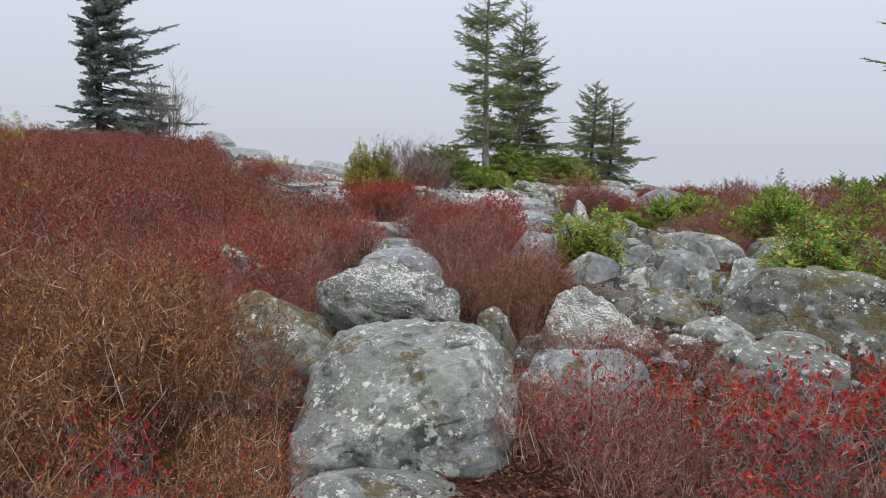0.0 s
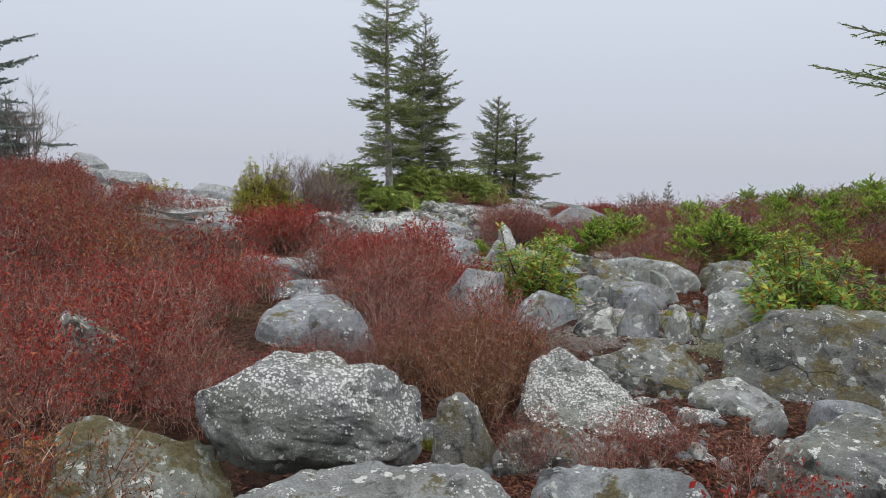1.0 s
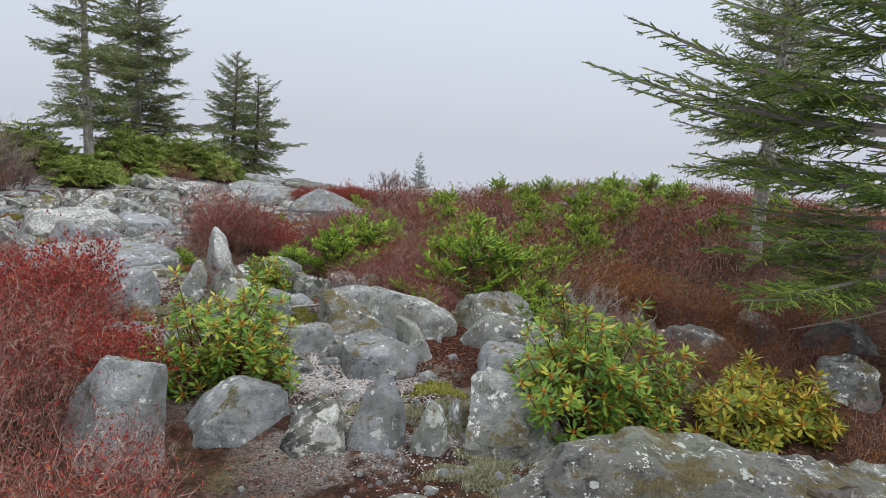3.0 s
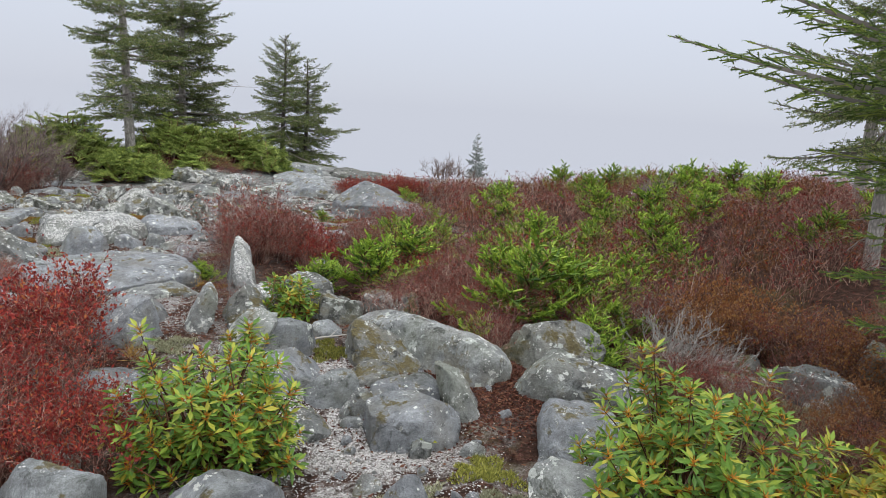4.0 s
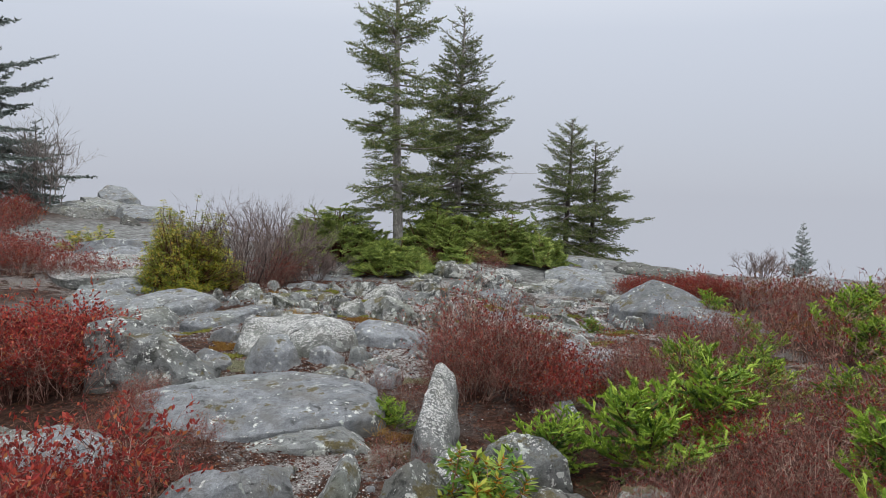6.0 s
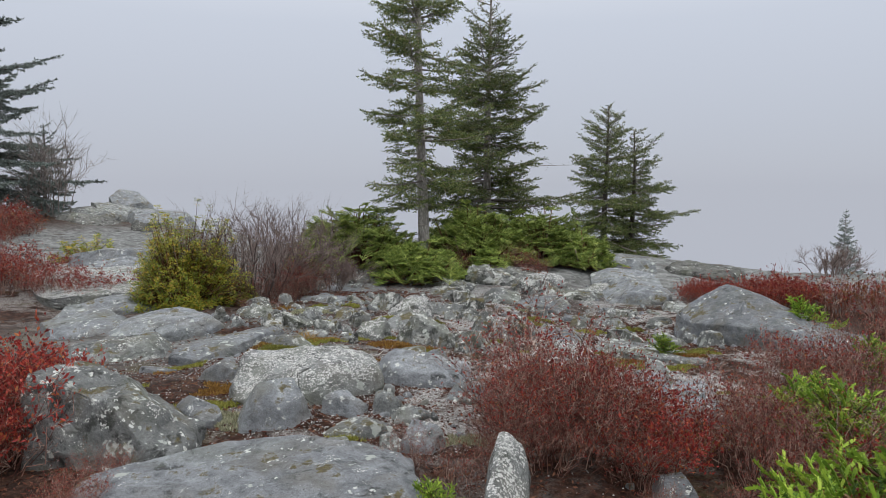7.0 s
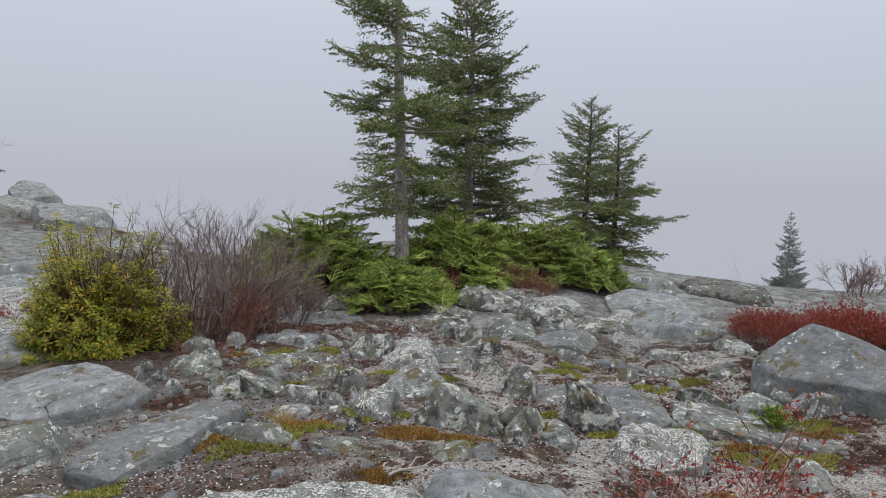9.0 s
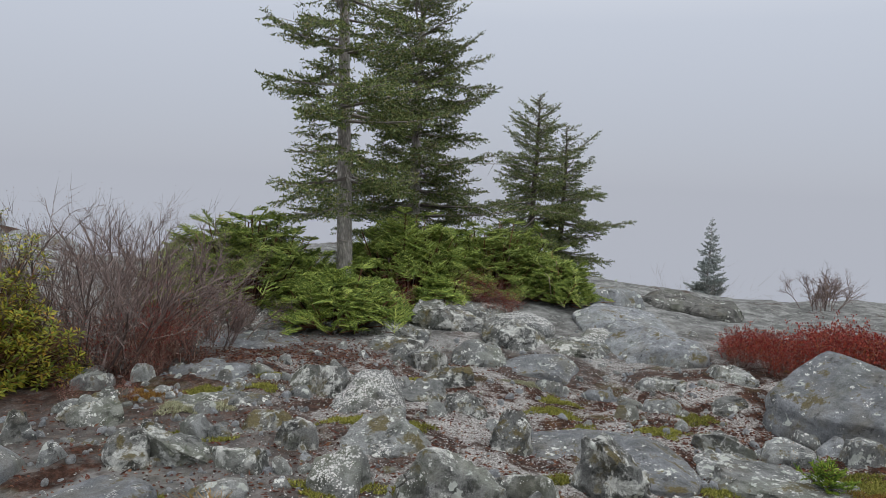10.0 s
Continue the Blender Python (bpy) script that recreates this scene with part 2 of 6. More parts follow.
LEAF_LAUREL = plant("laurel_leaves", [(0.0, (0.07, 0.15, 0.03)), (0.5, (0.15, 0.27, 0.04)), (0.8, (0.28, 0.36, 0.05)), (1.0, (0.45, 0.40, 0.06))], 0.35, 0.25)
LEAF_YELLOW = plant("yellow_green_leaves", [(0.0, (0.11, 0.16, 0.028)), (0.5, (0.26, 0.28, 0.036)), (0.85, (0.44, 0.39, 0.05)), (1.0, (0.48, 0.27, 0.05))], 0.4, 0.3)
STALK_ORANGE = plant("orange_leafstalks", [(0.0, (0.45, 0.16, 0.02)), (1.0, (0.65, 0.33, 0.04))], 0.5, 0.2)
GRASS_GOLD = plant("golden_grass", [(0.0, (0.35, 0.19, 0.05)), (1.0, (0.58, 0.38, 0.12))], 0.6, 0.3)
LITTER = plant("leaf_litter", [(0.0, (0.05, 0.02, 0.014)), (0.6, (0.13, 0.045, 0.03)), (1.0, (0.24, 0.115, 0.065))], 0.7, 0.1)
PEBBLE = plant("quartz_pebbles", [(0.0, (0.28, 0.27, 0.26)), (0.5, (0.52, 0.51, 0.50)), (1.0, (0.76, 0.75, 0.74))], 0.6, 0)


def bark(name, a, c):
    m, n, l, b = material(name, 0.9, 0.2)
    t = n.new("ShaderNodeTexCoord")
    mp = n.new("ShaderNodeMapping")
    mp.inputs["Scale"].default_value = (1, 1, 0.35)
    l.new(t.outputs["Object"], mp.inputs[0])
    v = voronoi(n, l, mp.outputs[0], 42)
    col = ramp(n, l, noise_node(n, l, t.outputs["Object"], 5, 6, 0.7), [(0.3, a), (0.7, c)])
    col = mixc(n, l, 0.7, col, ramp(n, l, v.outputs["Distance"], [(0.1, 1.25), (0.6, 0.55)]), "MULTIPLY")
    l.new(col, b.inputs["Base Color"])
    bump = n.new("ShaderNodeBump")
    bump.inputs["Strength"].default_value, bump.inputs["Distance"].default_value = 0.8, 0.015
    l.new(v.outputs["Distance"], bump.inputs["Height"])
    l.new(bump.outputs[0], b.inputs["Normal"])
    return m


BARK = bark("grey_spruce_bark", (0.26, 0.24, 0.22), (0.55, 0.52, 0.48))
BARK_DARK = bark("dark_spruce_bark", (0.07, 0.06, 0.05), (0.17, 0.15, 0.13))

# ground: dark soil and litter, olive and orange moss, pale quartz grit
GROUND, gn, gl, gb = material("heath_ground", 0.95, 0.15)
g_t = gn.new("ShaderNodeTexCoord")
g_co = g_t.outputs["Object"]
g_col = ramp(gn, gl, noise_node(gn, gl, g_co, 14, 7, 0.7), [(0.3, (0.014, 0.008, 0.006)), (0.5, (0.052, 0.026, 0.018)), (0.7, (0.14, 0.07, 0.046))])
g_col = mixc(gn, gl, ramp(gn, gl, noise_node(gn, gl, g_co, 1.3, 6, 0.62), [(0.55, 0.0), (0.66, 0.7)]), g_col, ramp(gn, gl, noise_node(gn, gl, g_co, 30, 6, 0.75), [(0.3, (0.05, 0.045, 0.018)), (0.7, (0.20, 0.17, 0.07))]))
g_col = mixc(gn, gl, ramp(gn, gl, noise_node(gn, gl, g_co, 0.9, 5, 0.6, 0.3), [(0.60, 0.0), (0.68, 0.6)]), g_col, ramp(gn, gl, noise_node(gn, gl, g_co, 40, 6, 0.75), [(0.3, (0.09, 0.045, 0.018)), (0.7, (0.28, 0.15, 0.05))]))
g_at = gn.new("ShaderNodeAttribute")
g_at.attribute_name = "grit"
g_v = voronoi(gn, gl, g_co, 110)
g_pick = gn.new("ShaderNodeSeparateColor")
gl.new(g_v.outputs["Color"], g_pick.inputs[0])
g_grit = ramp(gn, gl, g_pick.outputs[0], [(0.0, (0.12, 0.105, 0.095)), (0.45, (0.33, 0.315, 0.30)), (1.0, (0.66, 0.645, 0.63))])
g_m = maths(gn, gl, "MULTIPLY", g_at.outputs["Fac"], ramp(gn, gl, noise_node(gn, gl, g_co, 1.9, 10, 0.72, 0.4), [(0.47, 0.0), (0.55, 1.0)]))
g_col = mixc(gn, gl, g_m, g_col, g_grit)
g_bd = gn.new("ShaderNodeAttribute")
g_bd.attribute_name = "bedrock"
g_rock = ramp(gn, gl, noise_node(gn, gl, g_co, 4, 10, 0.72), [(0.32, (0.07, 0.07, 0.065)), (0.5, (0.20, 0.205, 0.20)), (0.62, (0.34, 0.345, 0.335))])
g_rock = mixc(gn, gl, ramp(gn, gl, noise_node(gn, gl, g_co, 12, 10, 0.75), [(0.56, 0.0), (0.62, 0.8)]), g_rock, (0.46, 0.47, 0.45))
g_col = mixc(gn, gl, maths(gn, gl, "MULTIPLY", g_bd.outputs["Fac"], ramp(gn, gl, noise_node(gn, gl, g_co, 1.1, 8, 0.65), [(0.34, 0.0), (0.42, 1.0)])), g_col, g_rock)
gl.new(g_col, gb.inputs["Base Color"])
g_b = gn.new("ShaderNodeBump")
g_b.inputs["Strength"].default_value, g_b.inputs["Distance"].default_value = 0.9, 0.03
gl.new(maths(gn, gl, "ADD", noise_node(gn, gl, g_co, 45, 6, 0.7), maths(gn, gl, "MULTIPLY", g_v.outputs["Distance"], 0.5)), g_b.inputs["Height"])
gl.new(g_b.outputs[0], gb.inputs["Normal"])


MOSS_ORANGE = plant("orange_moss", [(0.0, (0.12, 0.06, 0.02)), (0.6, (0.30, 0.16, 0.04)), (1.0, (0.46, 0.30, 0.09))], 0.9, 0.15)
MOSS_GREEN = plant("yellow_green_moss", [(0.0, (0.10, 0.11, 0.025)), (0.6, (0.24, 0.24, 0.05)), (1.0, (0.42, 0.40, 0.11))], 0.9, 0.15)
MOSS_PALE = plant("pale_reindeer_lichen", [(0.0, (0.16, 0.16, 0.09)), (0.6, (0.33, 0.33, 0.21)), (1.0, (0.52, 0.52, 0.38))], 0.9, 0.15)

PUDDLE, pn, pl, pb = material("rainwater", 0.06, 0.5)
pt = pn.new("ShaderNodeTexCoord")
pl.new(ramp(pn, pl, noise_node(pn, pl, pt.outputs["Object"], 20, 4), [(0.3, (0.018, 0.014, 0.010)), (0.7, (0.05, 0.038, 0.026))]), pb.inputs["Base Color"])
# ---- mesh tools ----
def smooth(a, b, v):
    t = np.clip((v - a) / (b - a), 0.0, 1.0)
    return t * t * (3 - 2 * t)


def hump(x, y, cx, cy, rx, ry):
    return np.exp(-(((x - cx) / rx) ** 2) - ((y - cy) / ry) ** 2)


def height(x, y):
    """The lie of the land without its small bumps."""
    h = 0.08 + 0.58 * smooth(-1.5, -11, x) * smooth(3, 14, y)
    h = h + 0.14 * hump(x, y, 0.6, 13.5, 2.6, 5) - 0.15 * hump(x, y, 3.6, 16.8, 1.6, 2.5)
    h = h - 0.06 * smooth(4.5, 14, x) + 0.22 * smooth(18.5, 21.5, y) * smooth(7.5, 4, x)
    h = h + 0.7 * smooth(5.5, 11, x) * smooth(21, 12, y) - 0.6 * hump(x, y, -8.5, 30, 4.5, 5)
    edge = 28.0 - 4.0 * smooth(1, -2, x) + 7.0 * smooth(-5, -9, x) - 4.2 * smooth(3.5, 5.5, x) - 2.3 * smooth(6.5, 8.5, x)
    far = np.sqrt(np.maximum(0, x + (y - 14) * 0.3 - 13.5) ** 2 + np.maximum(0, y - edge) ** 2 + np.maximum(0, -x - 24) ** 2 + np.maximum(0, -y - 15) ** 2)
    return h - np.where(far < 6, 0.035 * far * far, 1.26 + 0.3 * (far - 6))


def lattice(P, seed):
    """Smooth value noise in 3D, about -1 to 1, for an array of points."""
    P = np.asarray(P, float) + seed * 17.31
    i = np.floor(P).astype(np.int64)
    f = P - i
    f = f * f * (3 - 2 * f)
    out = np.zeros(len(P))
    for dx in (0, 1):
        for dy in (0, 1):
            for dz in (0, 1):
                h = (i[:, 0] + dx) * 374761393 + (i[:, 1] + dy) * 668265263 + (i[:, 2] + dz) * 2147483647
                h = (h ^ (h >> 13)) * 1274126177
                h = ((h ^ (h >> 16)) & 0xFFFF) / 32767.5 - 1
                w = (f[:, 0] if dx else 1 - f[:, 0]) * (f[:, 1] if dy else 1 - f[:, 1]) * (f[:, 2] if dz else 1 - f[:, 2])
                out += h * w
    return out


def fractal(P, seed, octaves=4, gain=0.5):
    P = np.asarray(P, float)
    out, amp = np.zeros(len(P)), 1.0
    for k in range(octaves):
        out += amp * lattice(P * 2.0**k, seed + k)
        amp *= gain
    return out


def tri_mesh(name, V, F, shade_smooth=False, crease=0):
    V, F = np.asarray(V, np.float32), np.asarray(F, np.int32)
    me = bpy.data.meshes.new(name)
    me.vertices.add(len(V))
    me.vertices.foreach_set("co", V.ravel())
    me.loops.add(F.size)
    me.loops.foreach_set("vertex_index", F.ravel())
    me.polygons.add(len(F))
    me.polygons.foreach_set("loop_start", np.arange(0, F.size, F.shape[1], dtype=np.int32))
    me.polygons.foreach_set("use_smooth", np.full(len(F), shade_smooth))
    me.update(calc_edges=True)
    if crease:
        me.set_sharp_from_angle(angle=radians(crease))
    return me


def part(name, me, mat, parent=None, label=""):
    """One mesh object, under a thing where one is given."""
    if not me.materials:
        me.materials.append(mat)
    ob = new(name, me)
    if parent:
        ob.parent = parent
    return tagged(ob, label) if label else ob


def unit_rows(v):
    return v / (np.linalg.norm(v, axis=-1, keepdims=True) + 1e-9)


class Shape:
    """Gathers triangles of one material."""

    def __init__(self):
        self.V, self.F, self.n = [], [], 0

    def add(self, V, F):
        self.V.append(np.asarray(V, float))
        self.F.append(np.asarray(F, int) + self.n)
        self.n += len(V)

    def tube(self, pts, radii, sides=5):
        pts = np.asarray(pts, float)
        k = len(pts)
        d = np.gradient(pts, axis=0)
        d /= np.linalg.norm(d, axis=1)[:, None] + 1e-9
        ref = np.where(np.abs(d[:, 2:3]) > 0.9, [[1.0, 0, 0]], [[0, 0, 1.0]])
        u = np.cross(d, ref)
        u /= np.linalg.norm(u, axis=1)[:, None] + 1e-9
        v = np.cross(d, u)
        a = np.arange(sides) * 2 * math.pi / sides
        ring = u[:, None] * np.cos(a)[None, :, None] + v[:, None] * np.sin(a)[None, :, None]
        V = (pts[:, None] + ring * np.asarray(radii, float)[:, None, None]).reshape(-1, 3)
        F = []
        for i in range(k - 1):
            for j in range(sides):
                p, q = i * sides + j, i * sides + (j + 1) % sides
                F += [(p, q, q + sides), (p, q + sides, p + sides)]
        self.add(V, F)

    def spikes(self, P, Q, r):
        """Many thin three-sided twigs, each from P to a point at Q."""
        P, Q = np.asarray(P, float), np.asarray(Q, float)
        k = len(P)
        if not k:
            return
        d = Q - P
        d /= np.linalg.norm(d, axis=1)[:, None] + 1e-9
        u = np.cross(d, np.where(np.abs(d[:, 2:3]) > 0.9, [[1.0, 0, 0]], [[0, 0, 1.0]]))
        u /= np.linalg.norm(u, axis=1)[:, None] + 1e-9
        v = np.cross(d, u)
        r = np.broadcast_to(np.asarray(r, float), (k,))[:, None]
        V = np.stack([P + u * r, P + (-0.5 * u + 0.87 * v) * r, P + (-0.5 * u - 0.87 * v) * r, Q], 1).reshape(-1, 3)
        F = (np.arange(k)[:, None, None] * 4 + np.array([[0, 1, 3], [1, 2, 3], [2, 0, 3]])).reshape(-1, 3)
        self.add(V, F)

    def rods(self, P, D, L, r):
        """Many short blunt shoots: three-sided rods with a pointed end."""
        k = len(P)
        u = np.cross(D, np.where(np.abs(D[:, 2:3]) > 0.9, [[1.0, 0, 0]], [[0, 0, 1.0]]))
        u /= np.linalg.norm(u, axis=1)[:, None] + 1e-9
        v = np.cross(D, u)
        ring = np.stack([u, -0.5 * u + 0.87 * v, -0.5 * u - 0.87 * v], 1) * r
        far = (P + D * (0.82 * L)[:, None])[:, None]
        V = np.concatenate([P[:, None] + ring * 0.7, far + ring, (P + D * L[:, None])[:, None]], 1).reshape(-1, 3)
        T = np.array([[0, 1, 4], [0, 4, 3], [1, 2, 5], [1, 5, 4], [2, 0, 3], [2, 3, 5], [3, 4, 6], [4, 5, 6], [5, 3, 6]])
        self.add(V, (np.arange(k)[:, None, None] * 7 + T).reshape(-1, 3))

    def blades(self, P, D, length, width, rs):
        """Many flat needles: one triangle each."""
        P, D = np.asarray(P, float), np.asarray(D, float)
        k = len(P)
        if not k:
            return
        D = D / (np.linalg.norm(D, axis=1)[:, None] + 1e-9)
        u = np.cross(D, rs.normal(size=(k, 3)))
        u /= np.linalg.norm(u, axis=1)[:, None] + 1e-9
        L = np.broadcast_to(np.asarray(length, float), (k,))[:, None]
        V = np.stack([P - u * width / 2, P + u * width / 2, P + D * L], 1).reshape(-1, 3)
        self.add(V, np.arange(3 * k).reshape(-1, 3))

    def leaves(self, P, D, length, width, rs, fold=0.25, up=None):
        """Many pointed leaves, folded along the midrib: four triangles each."""
        P, D = np.asarray(P, float), np.asarray(D, float)
        k = len(P)
        if not k:
            return
        D = D / (np.linalg.norm(D, axis=1)[:, None] + 1e-9)
        n0 = rs.normal(size=(k, 3)) if up is None else np.broadcast_to(np.asarray(up, float), (k, 3)) + rs.normal(size=(k, 3)) * 0.25
        u = np.cross(D, n0)
        u /= np.linalg.norm(u, axis=1)[:, None] + 1e-9
        w = np.cross(u, D)
        L = np.broadcast_to(np.asarray(length, float), (k,))[:, None]
        W = np.broadcast_to(np.asarray(width, float), (k,))[:, None]
        mid = P + D * L * 0.52 - w * W * fold
        V = np.stack([P, mid - u * W / 2 + w * W * fold, mid, mid + u * W / 2 + w * W * fold, P + D * L - w * L * 0.08], 1).reshape(-1, 3)
        F = (np.arange(k)[:, None, None] * 5 + np.array([[0, 2, 1], [0, 3, 2], [1, 2, 4], [2, 3, 4]])).reshape(-1, 3)
        self.add(V, F)

    def leaflets(self, P, D, length, width, rs):
        """Many small leaves: two triangles each, folded along the midrib."""
        P, D = np.asarray(P, float), unit_rows(np.asarray(D, float))
        k = len(P)
        if not k:
            return
        u = unit_rows(np.cross(D, rs.normal(size=(k, 3))))
        L = np.broadcast_to(np.asarray(length, float), (k,))[:, None]
        W = np.broadcast_to(np.asarray(width, float), (k,))[:, None]
        lift = np.cross(u, D) * W * 0.2
        V = np.stack([P, P + D * L * 0.5 - u * W / 2 + lift, P + D * L, P + D * L * 0.5 + u * W / 2 + lift], 1).reshape(-1, 3)
        self.add(V, (np.arange(k)[:, None, None] * 4 + np.array([[0, 2, 1], [0, 3, 2]])).reshape(-1, 3))

    def mesh(self, name, shade_smooth=False):
        return tri_mesh(name, np.concatenate(self.V), np.concatenate(self.F), shade_smooth)


ICO = {}


def ico(sub):
    if sub not in ICO:
        bm = bmesh.new()
        bmesh.ops.create_icosphere(bm, subdivisions=sub, radius=1.0)
        bm.verts.index_update()
        ICO[sub] = (np.array([v.co for v in bm.verts]), np.array([[v.index for v in f.verts] for f in bm.faces]))
        bm.free()
    return ICO[sub]


def empty(name, x, y, z, yaw=0.0, scale=1.0):
    ob = new(name)
    ob.empty_display_size = 0.1
    ob.matrix_basis = pose(x, y, z, 0, 0, yaw) @ Matrix.Scale(scale, 4)
    return ob


# ---- ground ----
def spread(lo, hi, fine_lo, fine_hi, step, grow=1.16):
    a = list(np.arange(fine_lo, fine_hi + 1e-6, step))
    s = step
    while a[-1] < hi:
        s *= grow
        a.append(a[-1] + s)
    s = step
    while a[0] > lo:
        s *= grow
        a.insert(0, a[0] - s)
    return np.array(a)


def bumpy(x, y):
    P = np.stack([x, y, np.zeros_like(x)], 1)
    near = smooth(60, 25, np.hypot(x, y - 12))
    return height(x, y) + near * (0.05 * fractal(P * 0.9, 3, 3) + 0.022 * fractal(P * 5.0, 7, 3))


def ground_at(x, y):
    return float(bumpy(np.array([float(x)]), np.array([float(y)]))[0])


gx, gy = spread(-1500, 1500, -7, 9, 0.085), spread(-1500, 1500, -1, 24, 0.085)
GX, GY = np.meshgrid(gx, gy)
gxf, gyf = GX.ravel(), GY.ravel()
gV = np.stack([gxf, gyf, bumpy(gxf, gyf)], 1)
nx, ny = len(gx), len(gy)
gi = (np.arange(ny - 1)[:, None] * nx + np.arange(nx - 1)[None, :]).ravel()
g_mesh = tri_mesh("ground", gV, np.stack([gi, gi + 1, gi + nx + 1, gi + nx], 1), True)
grit = np.clip(0.95 * smooth(12.0, 13.2, gyf) * smooth(20.6, 19.4, gyf) * smooth(0.0, 1.4, gxf) * smooth(6.8, 5.0, gxf) + hump(gxf, gyf, 2.3, 8.0, 0.8, 1.6) * 1.2 + hump(gxf, gyf, 1.4, 10.5, 0.8, 1.2) * 0.7 + hump(gxf, gyf, 1.5, 13.2, 1.4, 1.2) * 0.6 + hump(gxf, gyf, 3.0, 16.8, 1.8, 1.8) * 0.9 + hump(gxf, gyf, 3.5, 19.5, 3, 2) + hump(gxf, gyf, -4, 20, 2.5, 3.5), 0, 1)
g_mesh.attributes.new("grit", "FLOAT", "POINT").data.foreach_set("value", grit.astype(np.float32))
bed = np.clip(smooth(17.5, 20.5, gyf) * smooth(15, 11, gxf) * smooth(-13, -9, gxf) * smooth(34, 30, gyf) + 0.9 * hump(gxf, gyf, -1.0, 15.5, 2.0, 1.2), 0, 1)
g_mesh.attributes.new("bedrock", "FLOAT", "POINT").data.foreach_set("value", bed.astype(np.float32))
tagged(part("ground", g_mesh, GROUND), "stony heath ground of dark litter, moss and pale quartz grit", "ground", kind="structure")


# ---- stones ----
STONE_WORDS = {
    "lichened_sandstone": "grey sandstone boulder blotched with pale lichen",
    "blotched_sandstone": "broken grey boulder covered in ragged pale lichen",
    "speckled_sandstone": "grey boulder crusted with white granular specks",
    "plain_sandstone": "smooth weathered grey sandstone slab",
    "mossy_sandstone": "grey sandstone boulder with brown moss patches",
    "dark_sandstone": "dark damp sandstone slab with black lichen",
}


FOOT = []


def unit3(v):
    return v / np.linalg.norm(v)


def stone_mesh(w, d, h, seed, sub, square=3.2, cuts=9, rough=1.0, wedge=None, chips=8, side=None, taper=0.0, peak=0.0):
    """A stone: a blocky form cut by flat breaks and worn round, its top falling towards -y."""
    rs = np.random.RandomState(seed)
    P, F = ico(sub)
    P = P.copy()
    r = (np.abs(P) ** square).sum(1) ** (-1.0 / square)
    P *= r[:, None]
    for k in range(max(1, cuts + 3)):
        nrm = unit3(rs.normal(size=3) * (1, 1, 0.45 if k % 2 else 1.3))
        nrm[2] = abs(nrm[2])
        over = P @ nrm - rs.uniform(0.6, 0.93) * (P @ nrm).max()
        P -= np.maximum(0, over)[:, None] * nrm[None] * 0.985
    for k in range(chips):
        nrm = unit3(rs.normal(size=3) * (1, 1, 0.8))
        over = P @ nrm - (P @ nrm).max() + rs.uniform(0.03, 0.12)
        P -= np.maximum(0, over)[:, None] * nrm[None] * 0.97
    P[:, 2] /= P[:, 2].max()
    up = np.maximum(0, P[:, 2])
    P[:, :2] *= (1 - taper * up)[:, None]
    P[:, 0] += peak * up
    for c in (0, 1):
        lo, hi = P[:, c].min(), P[:, c].max()
        P[:, c] = (P[:, c] - (lo + hi) / 2) / ((hi - lo) / 2)
    fall = rs.uniform(0.15, 0.5) if wedge is None else wedge
    side = rs.uniform(-0.2, 0.2) if side is None else side
    P[:, 2] = np.where(P[:, 2] > 0, P[:, 2] * (1 - fall * (0.5 - 0.5 * P[:, 1])) * (1 + side * P[:, 0] - abs(side)), P[:, 2])
    P[:, 2] /= P[:, 2].max()
    P[:, 0] += rs.uniform(-0.15, 0.15) * P[:, 1]
    Q = P * np.array([w / 2, d / 2, h])
    m = max(0.10, min(w, d, 2.2 * h))
    dirn = P / (np.linalg.norm(P, axis=1)[:, None] + 1e-9)
    broken = fractal(Q / m * 2.6 + 9, seed + 5, 4, 0.62)
    rel = 0.03 * m * fractal(Q / m * 1.3, seed, 2) + 0.03 * m * rough * (np.abs(broken) - 0.35) + 0.012 * m * rough * np.floor(broken * 3)
    rel += 0.0035 * fractal(Q * 24, seed + 9, 3, 0.6)
    # bedding: thin ledges on the flanks along tilted layers, and now and then one open crack
    lay = Q[:, 2] + 0.2 * Q[:, 0] * rs.normal() + 0.2 * Q[:, 1] * rs.normal() + 0.03 * fractal(Q * 3, seed + 2, 2)
    bed = rs.uniform(0.25, 0.45) * m
    rel += -0.016 * m * np.exp(-(((lay / bed) % 1 - 0.5) / 0.05) ** 2) * smooth(0.75, 0.45, np.abs(dirn[:, 2])) * smooth(-0.2, 0.3, fractal(Q * 2.0 / m, seed + 4, 2))
    a = rs.uniform(0, 6.28)
    cr = Q[:, 0] * math.cos(a) + Q[:, 1] * math.sin(a) + 0.06 * m * fractal(Q / m * 2.5, seed + 6, 3) - rs.uniform(-0.2, 0.2) * w
    if rs.rand() < 0.4:
        rel += -0.03 * m * np.exp(-((cr / (0.012 * m + 0.003)) ** 2)) * smooth(-0.3, 0.2, fractal(Q / m * 1.7, seed + 8, 2))
    Q += dirn * rel[:, None]
    return Q, F


